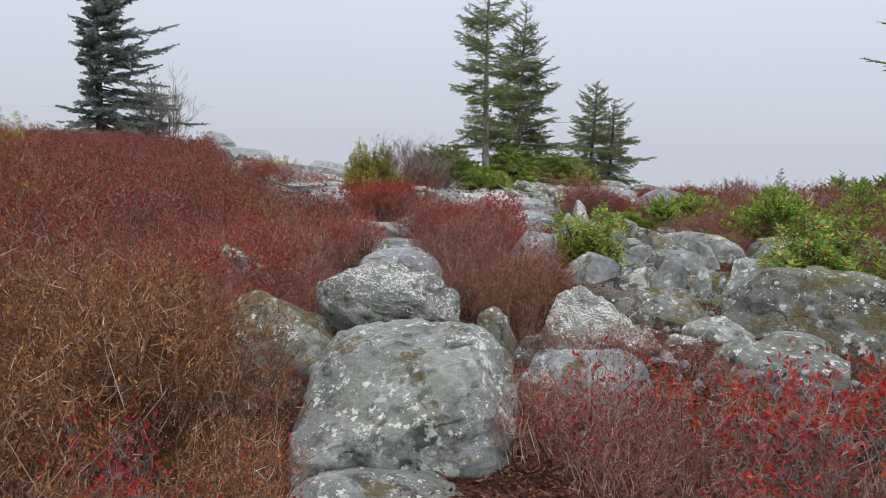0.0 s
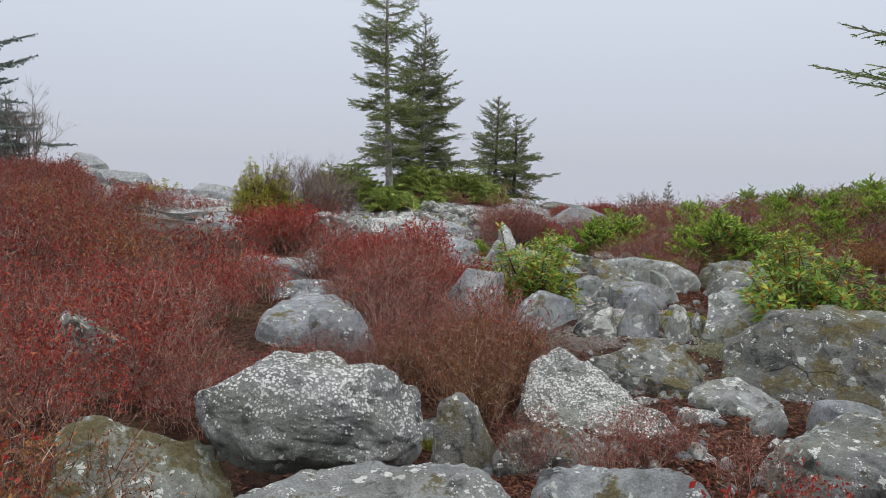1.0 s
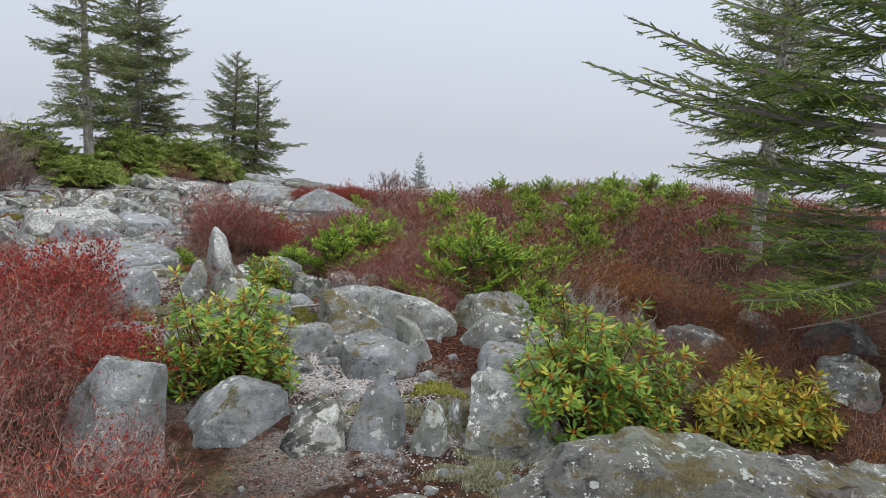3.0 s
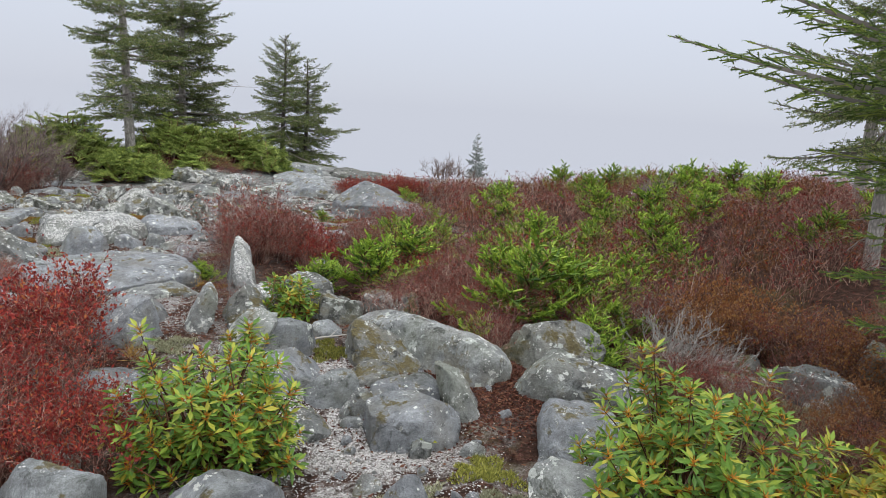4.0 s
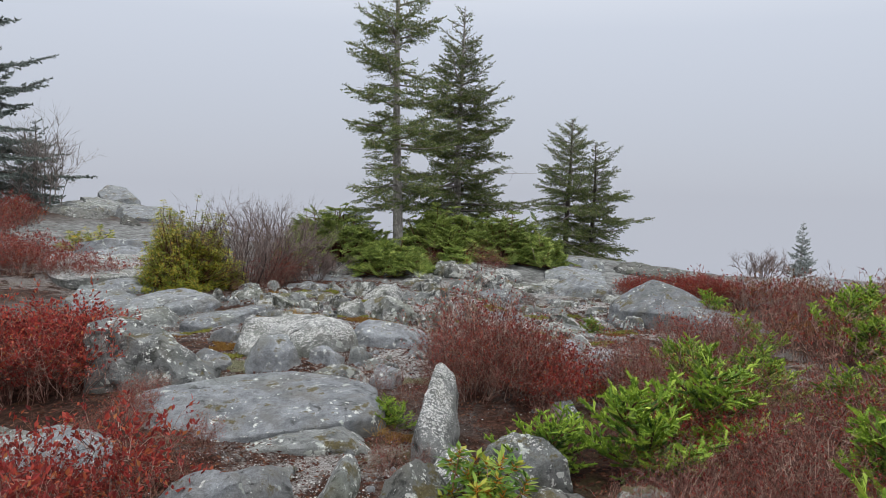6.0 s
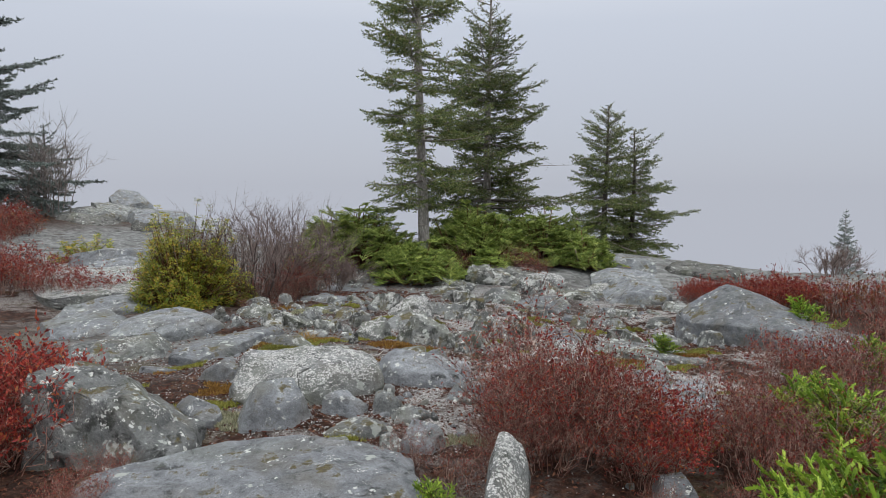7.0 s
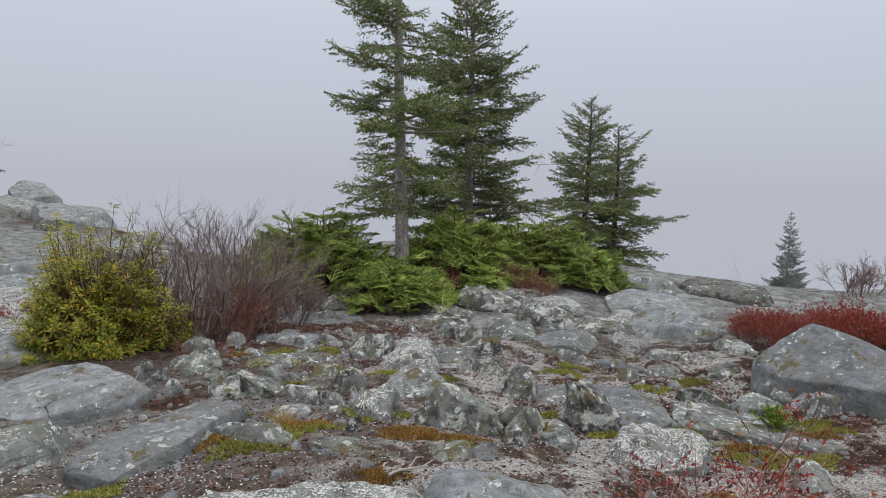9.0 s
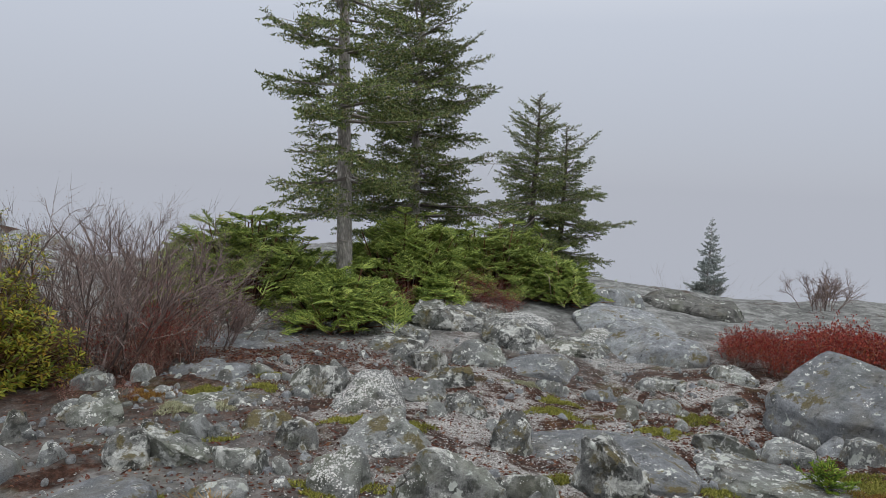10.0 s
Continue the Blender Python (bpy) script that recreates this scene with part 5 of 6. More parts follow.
# ---- loose stones between the boulders ----
def rubble(count, seed, zones, lo, hi, name, label, mat, as_things):
    rs = np.random.RandomState(seed)
    bases = [stone_mesh(1.0, 0.8, 0.42, 400 + k, 3 if as_things else 2, 2.8, 6) for k in range(10)]
    gathered = Shape()
    for i in range(count):
        cx, cy, rx, ry = zones[rs.randint(len(zones))]
        x, y = cx + rs.normal() * rx, cy + rs.normal() * ry
        s = lo + (hi - lo) * rs.rand() ** 2.2
        Q, F = bases[rs.randint(10)]
        R = np.array(Euler((rs.normal() * 0.25, rs.normal() * 0.25, rs.uniform(0, 6.28))).to_matrix())
        V = (Q * s * np.array([1, rs.uniform(0.7, 1.1), rs.uniform(0.6, 1.3)])) @ R.T
        z = ground_at(x, y) + 0.05 * s
        if as_things:
            ob = part(name, tri_mesh(name, V, F, True), mat)
            ob.location = (x, y, z)
            tagged(ob, label, "stone", "small stones of the stone field")
        else:
            gathered.add(V + (x, y, z), F)
    if not as_things:
        tagged(part(name, gathered.mesh(name, True), mat), label, "stones", kind="stuff")


RUBBLE_ZONES = [(1.9, 17.2, 1.5, 1.3), (0.8, 16.2, 1.2, 1.0), (3.6, 16.6, 0.9, 0.9), (1.6, 18.8, 1.8, 0.7), (1.6, 13.2, 0.9, 0.6), (2.4, 7.6, 0.5, 0.8), (4.0, 18.8, 1.0, 0.6), (1.2, 4.1, 0.5, 0.4), (1.9, 5.5, 0.4, 0.4), (0.2, 16.3, 0.7, 0.9), (-0.5, 16.4, 0.5, 0.7), (0.6, 17.6, 0.6, 0.5), (3.9, 16.6, 0.6, 0.6)]
rubble(190, 51, RUBBLE_ZONES, 0.08, 0.27, "stone", "small grey stone lying among the boulders", LICHEN, True)
rubble(1100, 52, RUBBLE_ZONES + [(2.3, 9.6, 0.6, 0.6), (0.2, 14.6, 1.0, 0.6), (2.6, 6.2, 0.4, 0.4), (0.6, 3.9, 0.5, 0.4), (1.1, 4.2, 0.5, 0.4)], 0.03, 0.10, "stone_chips", "grey sandstone chips strewn over the ground", PLAIN, False)


def scatter_pebbles(count, seed):
    """White quartz pebbles, each an eight-sided grain."""
    rs = np.random.RandomState(seed)
    zones = [(2.35, 8.1, 0.4, 0.7), (2.0, 8.9, 0.5, 0.3), (1.4, 10.4, 0.5, 0.6), (1.3, 13.1, 1.0, 0.7), (2.5, 16.4, 1.6, 1.6), (3.3, 14.6, 0.6, 0.6), (2.6, 6.6, 0.4, 0.5), (-0.4, 14.4, 0.8, 0.5)]
    which = rs.choice(len(zones), count, p=[0.2, 0.1, 0.05, 0.16, 0.33, 0.07, 0.04, 0.05])
    Z = np.array(zones)[which]
    x, y = Z[:, 0] + rs.normal(size=count) * Z[:, 2] * 0.8, Z[:, 1] + rs.normal(size=count) * Z[:, 3] * 0.8
    base = np.stack([x, y, bumpy(x, y) + 0.003], 1)
    r = 0.0025 + 0.006 * rs.rand(count) ** 2
    O = np.array([[1, 0, 0], [-1, 0, 0], [0, 1, 0], [0, -1, 0], [0, 0, 0.7], [0, 0, -0.7]])
    V = base[:, None] + O[None] * r[:, None, None] * rs.uniform(0.6, 1.3, (count, 6, 1))
    T = np.array([[0, 2, 4], [2, 1, 4], [1, 3, 4], [3, 0, 4], [2, 0, 5], [1, 2, 5], [3, 1, 5], [0, 3, 5]])
    F = (np.arange(count)[:, None, None] * 6 + T).reshape(-1, 3)
    tagged(part("gravel", tri_mesh("gravel", V.reshape(-1, 3), F), PEBBLE), "white quartz gravel washed between the rocks", "gravel", kind="stuff")


scatter_pebbles(60000, 61)


def moss_patch(x, y, rx, ry, h, seed, mat, label):
    """A ragged cushion of short upright shoots."""
    rs = np.random.RandomState(seed + 500)
    k = int(5200 * rx * ry / 0.1) + 150
    a, rr = rs.uniform(0, 6.283, k), np.sqrt(rs.rand(k))
    rim = 0.75 + 0.3 * np.sin(3 * a + seed) + 0.2 * np.sin(7 * a + 2 * seed)
    px, py = np.cos(a) * rr * rx * rim, np.sin(a) * rr * ry * rim
    P = np.stack([px, py, bumpy(px + x, py + y) - ground_at(x, y) + h * (1 - rr**2) * 0.6], 1)
    D = np.stack([rs.normal(size=k) * 0.6, rs.normal(size=k) * 0.6, np.full(k, 0.8)], 1)
    sh = Shape()
    sh.blades(P, D, rs.uniform(0.012, 0.035, k), 0.009, rs)
    ob = part("moss_cushion", sh.mesh("moss_cushion"), mat)
    ob.location = (x, y, ground_at(x, y))
    tagged(ob, label, "moss", "moss cushions")


OM, YM, RL = "orange-brown moss cushion between the rocks", "yellow-green moss cushion among the stones", "pale grey-green lichen cushion on the ground"
for mx, my, mrx, mry, mm, words in (
    (0.0, 15.0, 0.42, 0.25, MOSS_ORANGE, OM), (1.3, 15.05, 0.5, 0.14, MOSS_ORANGE, OM), (1.55, 14.9, 0.2, 0.16, MOSS_GREEN, YM), (0.45, 15.2, 0.25, 0.15, MOSS_ORANGE, OM),
    (1.95, 11.3, 0.22, 0.10, MOSS_ORANGE, OM), (3.1, 14.2, 0.25, 0.2, MOSS_GREEN, YM), (0.2, 4.75, 0.2, 0.12, MOSS_GREEN, YM), (2.75, 6.3, 0.22, 0.3, MOSS_PALE, RL), (1.9, 5.5, 0.25, 0.2, MOSS_GREEN, YM), (2.1, 5.9, 0.2, 0.2, MOSS_PALE, RL),
    (4.9, 7.5, 0.45, 0.3, MOSS_PALE, RL), (2.75, 6.9, 0.35, 0.3, MOSS_PALE, RL), (2.6, 6.2, 0.35, 0.3, MOSS_PALE, RL), (2.45, 7.15, 0.3, 0.2, MOSS_PALE, RL), (2.95, 7.3, 0.25, 0.25, MOSS_GREEN, YM), (2.6, 9.3, 0.2, 0.3, MOSS_GREEN, YM), (1.45, 9.6, 0.25, 0.2, MOSS_PALE, RL), (5.5, 7.4, 0.4, 0.35, MOSS_PALE, RL), (6.1, 7.8, 0.4, 0.35, MOSS_PALE, RL), (5.0, 7.0, 0.35, 0.3, MOSS_PALE, RL), (2.3, 9.2, 0.14, 0.2, MOSS_PALE, RL), (-0.1, 17.0, 0.35, 0.2, MOSS_PALE, RL), (3.7, 15.3, 0.25, 0.15, MOSS_ORANGE, OM), (6.0, 18.0, 0.5, 0.2, MOSS_ORANGE, OM),
):
    moss_patch(mx, my, mrx * 0.85, mry * 0.85, 0.03, int(mx * 10 + my * 7) % 97, mm, words)

mrs = np.random.RandomState(331)
for k in range(60):
    mx, my = mrs.uniform(-1.1, 4.4), mrs.uniform(12.4, 18.0)
    size = mrs.uniform(0.07, 0.24)
    mm, words = ((MOSS_ORANGE, OM), (MOSS_GREEN, YM), (MOSS_PALE, RL))[k % 3 if k % 2 else 1]
    moss_patch(mx, my, size * 1.3, size * 0.8, 0.012, k, mm, words)

# ---- spruces ----
conifer("spruce_tree", 1.10, 20.9, ground_at(1.1, 20.9), 6.9, 71, NEEDLE_DARK, BARK, "tall spruce with a bare lower trunk and tiered gappy limbs", radius=1.3, clear=0.17, whorl=0.33, per=7, trunk_r=0.105, shape=0.42, gaps=0.25, dead=9, lean=(-0.012, 0))
conifer("spruce_tree", 2.35, 23.3, ground_at(2.35, 23.3), 5.8, 72, NEEDLE_DARK, BARK, "dense dark-green spruce growing beside a taller one", radius=2.1, clear=0.06, whorl=0.24, per=8, trunk_r=0.10, shape=0.85, gaps=0.24)
conifer("spruce_tree", 5.62, 27.2, ground_at(5.62, 27.2), 3.97 - ground_at(5.62, 27.2), 73, NEEDLE_DARK, BARK_DARK, "small bushy spruce at the edge of the rocks", radius=1.75, clear=0.06, whorl=0.22, per=8, trunk_r=0.09, shape=0.75, gaps=0.1)
conifer("spruce_tree", 6.4, 27.4, ground_at(6.4, 27.4), 3.3 - ground_at(6.4, 27.4), 74, NEEDLE_DARK, BARK_DARK, "small bushy spruce with a leaning side limb", radius=1.75, clear=0.06, whorl=0.22, per=8, trunk_r=0.08, shape=0.7, gaps=0.1, flag=0.2)
# Mist is not modelled; its haze is in this crown's colour.
conifer("spruce_tree", -15.6, 31.0, ground_at(-15.6, 31.0) - 0.5, 11.5, 75, NEEDLE_HAZE_GREYED, BARK_DARK, "large spruce with drooping limbs, mist haze painted into its needles", flag=0.3, radius=3.9, clear=0.03, whorl=0.42, per=8, trunk_r=0.17, shape=0.9, gaps=0.05, density=40, nlen=0.09, nwid=0.045, side_step=0.10, far=True)
conifer("spruce_tree", 6.9, 6.35, ground_at(6.9, 6.35), 6.2, 476, NEEDLE_SPRUCE, BARK, "near spruce with long spreading limbs, partly browned", radius=1.75, clear=0.12, whorl=0.32, per=6, trunk_r=0.085, shape=0.6, gaps=0.2, density=190, nlen=0.021, nwid=0.0065, side_step=0.085, brown=0.08, dead=14, belly=1.5, core=0.0055, extra=((1.90, 2.24, 2.95, 0.40), (2.15, 2.60, 2.65, 0.42), (1.82, 2.36, 2.50, 0.36), (1.95, 2.10, 2.45, 0.42), (2.12, 2.45, 2.18, 0.40), (1.52, 2.55, 1.98, 0.20), (1.62, 2.20, 1.88, 0.20), (2.62, 2.40, 2.08, 0.40), (2.92, 2.80, 2.03, 0.40), (1.17, 2.30, 1.55, 0.12), (1.12, 2.75, 1.65, 0.12), (0.82, 3.10, 1.70, 0.10), (1.27, 2.00, 1.50, 0.12), (2.32, 2.15, 1.93, 0.35), (0.67, 2.60, 1.60, 0.10), (0.95, 2.40, 1.70, 0.10), (0.75, 2.95, 1.80, 0.08)))
conifer("spruce_tree", 8.9, 9.4, ground_at(8.9, 9.4), 4.6, 481, NEEDLE_DARK, BARK, "spruce half hidden behind a nearer one", radius=1.5, clear=0.30, whorl=0.32, per=7, trunk_r=0.08, shape=0.7, gaps=0.12, density=110, nlen=0.030, nwid=0.011, side_step=0.10, dead=14)
conifer("spruce_tree", 13.2, 12.7, ground_at(13.2, 12.7), 5.6, 77, NEEDLE_DARK, BARK, "spruce standing behind a nearer one", radius=1.6, clear=0.22, whorl=0.34, per=6, trunk_r=0.12, shape=0.8, gaps=0.15, density=55, nlen=0.045, nwid=0.018, side_step=0.11)
# Fog haze is put into the needle colour; lighter bark goes with it.
conifer("spruce_tree", 24.2, 50.3, ground_at(24.2, 50.3) - 0.1, 0.55 - ground_at(24.2, 50.3), 78, NEEDLE_FOG_PALED, BARK, "distant spruce with fog haze painted into its needles", radius=2.2, clear=0.04, whorl=0.42, per=8, trunk_r=0.08, shape=0.9, gaps=0.0, density=40, nlen=0.09, nwid=0.045, side_step=0.13, far=True)
# This crown too has the fog haze in its colour.
conifer("spruce_tree", -14.9, 34.8, ground_at(-14.9, 34.8) - 0.1, 4.3 - ground_at(-14.9, 34.8), 79, NEEDLE_HAZE_GREYED, BARK_DARK, "distant dense spruce with fog haze painted into its needles", radius=1.5, clear=0.04, whorl=0.4, per=6, trunk_r=0.09, shape=0.8, gaps=0.1, density=40, nlen=0.09, nwid=0.045, side_step=0.13, far=True)

# ---- low evergreen mats below the spruces ----
MAT_WORDS = "low wind-pressed evergreen mat below the spruces"
spruce_mat("evergreen_mat", -0.1, 20.6, 1.3, 0.95, 1.22, 81, NEEDLE_MAT, MAT_WORDS, 640)
spruce_mat("evergreen_mat", 1.0, 19.95, 0.9, 0.65, 0.72, 82, NEEDLE_MAT, MAT_WORDS, 400)
spruce_mat("evergreen_mat", 2.0, 21.2, 1.2, 0.95, 1.12, 83, NEEDLE_MAT, MAT_WORDS, 560)
spruce_mat("evergreen_mat", 3.3, 21.6, 1.1, 0.9, 1.08, 84, NEEDLE_MAT, MAT_WORDS, 500)
spruce_mat("evergreen_mat", 4.1, 21.0, 0.55, 0.5, 0.7, 85, NEEDLE_MAT, MAT_WORDS, 220)
spruce_mat("evergreen_mat", 2.3, 20.4, 0.4, 0.35, 0.5, 86, NEEDLE_MAT, MAT_WORDS, 110)
spruce_mat("evergreen_mat", 7.5, 27.2, 0.8, 0.5, 0.35, 87, NEEDLE_MAT, "low evergreen mat at the foot of a small spruce", 80)
laurel("laurel_bush", -0.3, 21.5, 0.6, 0.5, 1.0, 88, LEAF_YELLOW, "yellow-green laurel rising above the evergreen mat", 70, 0.07, False)
# Far mat in the same green with haze painted in.
spruce_mat("evergreen_mat", -13.5, 24.5, 1.6, 1.0, 0.9, 89, NEEDLE_HAZE_GREYED, "evergreen mat on the left rise, haze painted into its green".replace("left ", ""), 120, density=60, nlen=0.06, nwid=0.025)

# ---- broad-leaved bushes ----
laurel("laurel_bush", 3.65, 6.55, 0.78, 0.62, 0.92, 91, LEAF_LAUREL, "broad green laurel bush with orange leafstalks behind a slab", 330, 0.075)
laurel("laurel_bush", 4.9, 6.2, 0.7, 0.5, 0.48, 92, LEAF_YELLOW, "low yellow-green laurel beside a larger one", 130)
laurel("laurel_bush", 1.58, 7.75, 0.62, 0.46, 0.80, 93, LEAF_LAUREL, "green laurel bush with orange leafstalks between boulders", 190, 0.072)
laurel("laurel_bush", 2.45, 10.1, 0.30, 0.24, 0.42, 94, LEAF_LAUREL, "small laurel bush growing from a rock crevice", 55, 0.075)
laurel("laurel_bush", -2.05, 17.7, 0.92, 0.78, 1.40, 95, LEAF_YELLOW, "rounded yellow-green laurel bush beside a bare shrub", 1150, 0.056, False, -0.05)
laurel("laurel_bush", 2.72, 7.75, 0.14, 0.12, 0.2, 96, LEAF_YELLOW, "tiny laurel seedling among the stones", 14, 0.06)
laurel("laurel_bush", -4.9, 20.3, 0.8, 0.5, 0.6, 97, LEAF_YELLOW, "low yellow-green bush below the outcrop", 110, 0.07, False)
laurel("laurel_bush", 2.0, 9.35, 0.16, 0.13, 0.3, 98, LEAF_YELLOW, "small yellowing laurel shoot between rocks", 16, 0.07)
laurel("laurel_bush", -11.4, 18.0, 0.8, 0.7, 1.35, 99, LEAF_YELLOW, "olive bush on the heath", 120, 0.09, False)

# ---- leafless shrubs ----
bare_shrub("bare_shrub", -1.25, 18.4, 1.75, 2.15, 101, TWIG_PURPLE, "leafless grey-brown shrub with fine upright twigs", 46, 5, 0.011, lean=(0.35, 0))
bare_shrub("bare_shrub", -0.25, 19.0, 0.9, 0.95, 102, TWIG_PURPLE, "low leafless purplish shrub at the edge of the rocks", 22, 5, 0.009)
bare_shrub("bare_shrub", -13.0, 32.2, 2.2, 5.6, 103, TWIG_GREY, "tall leafless shrub beside the large spruce", 10, 5, 0.03)
bare_shrub("bare_shrub", 9.0, 21.8, 1.0, 1.0, 104, TWIG_PURPLE, "leafless shrub beyond the red heath", 16, 5)
bare_shrub("bare_shrub", 22.0, 49.0, 2.0, 1.0 - ground_at(22.0, 49.0), 105, TWIG_GREY, "leafless shrub near the distant spruce", 14, 4, 0.02)
bare_shrub("bare_shrub", 5.3, 8.45, 0.95, 0.72, 106, TWIG_DEAD, "tangle of dead silver-grey branches", 44, 4, 0.008, buds=False, category="dead shrub")
bare_shrub("bare_shrub", 6.0, 9.4, 0.7, 0.5, 107, TWIG_DEAD, "dead grey brush below a spruce", 22, 4, 0.008, buds=False, category="dead shrub")
bare_shrub("bare_shrub", 9.5, 13.5, 0.9, 1.0, 108, TWIG_GREY, "leafless grey brush at the edge of the heath", 20)

# ---- young spruces on the heath ----
SAPS = [sapling_meshes(0.55, 0.5, 110 + k, 17 + k % 3) for k in range(4)]
SAP_WORDS = "young bright-green spruce rising from the red heath"


def sapling(x, y, size, yaw, kind, words=SAP_WORDS):
    stem, green, tips = SAPS[kind % len(SAPS)]
    tree = empty("spruce_sapling", x, y, ground_at(x, y) - 0.02, yaw, size * 1.05)
    tagged(tree, words, "spruce sapling", "young spruces on the heath")
    part("stem", stem, TWIG_BROWN, tree)
    part("foliage", green, NEEDLE_OLD_SHADED, tree)
    part("new_growth", tips, NEEDLE_FRESH, tree, "bright yellow-green shoots")


for k, (sx, sy, sz) in enumerate(((4.3, 9.5, 1.55), (4.95, 9.5, 1.3), (4.75, 10.3, 1.2), (3.5, 10.75, 1.2), (3.95, 11.35, 1.3), (3.75, 9.15, 0.55), (4.75, 8.75, 0.75), (4.35, 12.1, 1.1), (5.45, 10.0, 1.2),
                                  (5.6, 10.3, 0.95), (6.1, 10.1, 1.0), (6.6, 11.2, 1.1), (5.2, 11.6, 0.9), (5.8, 12.4, 1.0), (7.2, 12.2, 1.05), (7.0, 10.4, 1.0), (8.2, 13.4, 1.15), (6.6, 13.8, 1.0), (9.3, 12.6, 1.2), (8.8, 15.0, 1.1),
                                  (7.6, 15.6, 1.05), (5.6, 14.2, 0.85), (10.2, 14.4, 1.2), (10.8, 16.4, 1.1), (4.5, 13.3, 0.7), (5.9, 16.2, 0.9), (4.1, 15.6, 0.45), (9.8, 15.6, 1.2), (8.6, 11.9, 1.1), (11.6, 15.2, 1.2), (12.2, 17.0, 1.2), (10.4, 12.2, 1.2), (9.0, 10.2, 1.1), (11.4, 11.0, 1.2), (4.25, 12.75, 0.85), (4.6, 8.5, 0.55), (5.0, 10.7, 1.1), (5.5, 9.7, 1.0), (7.4, 11.2, 1.2), (6.2, 11.9, 1.2), (4.9, 12.3, 1.0), (8.4, 12.7, 1.3), (9.9, 13.5, 1.3), (6.9, 14.8, 1.2), (9.4, 16.3, 1.3), (10.9, 13.4, 1.3))):
    sapling(sx, sy, sz, k * 77 % 360, k)
for sx, sy, sz, words in ((2.85, 10.85, 0.8, "low spreading yellow-green spruce between rocks"), (1.9, 11.5, 0.42, "small tuft of bright-green spruce beside an upright stone"), (5.25, 9.05, 0.75, "low bright-green spruce spray over the rocks"), (5.05, 13.0, 0.5, "low bright-green spruce at the edge of the heath")):
    sapling(sx, sy, sz, sx * 100, int(sy), words)

# ---- heath ----
HEATH = {
    "brown": [(heath_meshes(0.80, 0.42, 130 + k, 36, 10, 0.020, 3, 0.004, 0.15), TWIG_BROWN, BUD_ORANGE, "dense brown huckleberry with tiny orange buds") for k in range(3)],
    "crimson": [(heath_meshes(0.58, 0.36, 140 + k, 28, 7, 0.030, 3, 0.0033, 0.25), TWIG_RED, LEAF_CRIMSON, "crimson huckleberry with small leaves on wiry stems") for k in range(3)],
    "scarlet": [(heath_meshes(0.44, 0.30, 150 + k, 17, 6, 0.038, 2, 0.003, 0.5), TWIG_GREY, LEAF_SCARLET, "sparse blueberry shrub with scarlet leaves on grey stems") for k in range(3)],
    "thicket": [(heath_meshes(0.74, 0.42, 155 + k, 46, 10, 0.022, 3, 0.0036, 0.5), TWIG_RED, LEAF_CRIMSON, "thick red-brown huckleberry with a few crimson leaves") for k in range(3)],
    "flaming": [(heath_meshes(0.60, 0.36, 165 + k, 30, 9, 0.034, 4, 0.0034, 0.05), TWIG_RED, LEAF_CRIMSON, "dense huckleberry covered in crimson leaves") for k in range(3)],
    "rust": [(heath_meshes(0.62, 0.42, 175 + k, 26, 8, 0.036, 3, 0.0036, 0.2), TWIG_BROWN, LEAF_RUST, "rust-leaved shrub with curling brown leaves") for k in range(3)],
    "bare": [(heath_meshes(0.66, 0.38, 160 + k, 32, 8, 0.022, 2, 0.0035, 0.72), TWIG_RED, LEAF_CRIMSON, "nearly bare red-brown huckleberry of fine twigs") for k in range(3)],
}


def blocked(x, y, slack=0.75):
    for fx, fy, a, c, yaw in FOOT:
        dx, dy = x - fx, y - fy
        if abs(dx) > 1.6 or abs(dy) > 1.6 or a < 0.2:
            continue
        ca, sa = math.cos(radians(yaw)), math.sin(radians(yaw))
        if ((dx * ca + dy * sa) / (a * slack)) ** 2 + ((-dx * sa + dy * ca) / (c * slack)) ** 2 < 1:
            return True
    return False


SPREAD = {}


def mesh_arrays(me):
    V = np.empty(len(me.vertices) * 3, np.float32)
    me.vertices.foreach_get("co", V)
    F = np.empty(len(me.polygons) * 3, np.int32)
    me.polygons.foreach_get("vertices", F)
    return V.reshape(-1, 3), F.reshape(-1, 3)


def near_heath(cx, cy, rx, ry, kinds, seed, size=1.0, step=0.36):
    """Clumps of heath over an oval patch: single shrubs beside the way, a joined stand where it lies further off."""
    away = cy > 17.5 or cx > 4.4
    rs = np.random.RandomState(seed)
    for i in range(int(2 * rx / step) + 1):
        for j in range(int(2 * ry / step) + 1):
            x, y = cx - rx + i * step + rs.uniform(-0.13, 0.13), cy - ry + j * step + rs.uniform(-0.13, 0.13)
            kind = kinds[rs.randint(len(kinds))]
            (stems, leaves), wood, leaf, words = HEATH[kind][rs.randint(3)]
            turn, s = rs.uniform(0, 360), size * rs.uniform(0.65, 1.2)
            if ((x - cx) / rx) ** 2 + ((y - cy) / ry) ** 2 > 1 or blocked(x, y, 0.95):
                continue
            if away:
                a = radians(turn)
                R = np.array([[math.cos(a), -math.sin(a), 0], [math.sin(a), math.cos(a), 0], [0, 0, 1]]) * s
                for me, mat, name in ((stems, wood, "branchwork"), (leaves, leaf, "foliage")):
                    V, F = mesh_arrays(me)
                    SPREAD.setdefault((mat.name, name), (Shape(), mat))[0].add(V @ R.T + (x, y, ground_at(x, y)), F)
                continue
            ob = empty("huckleberry_shrub", x, y, ground_at(x, y), turn, s)
            tagged(ob, words, "heath shrub", "huckleberry shrubs of the heath")
            part("branchwork", stems, wood, ob)
            part("foliage", leaves, leaf, ob)


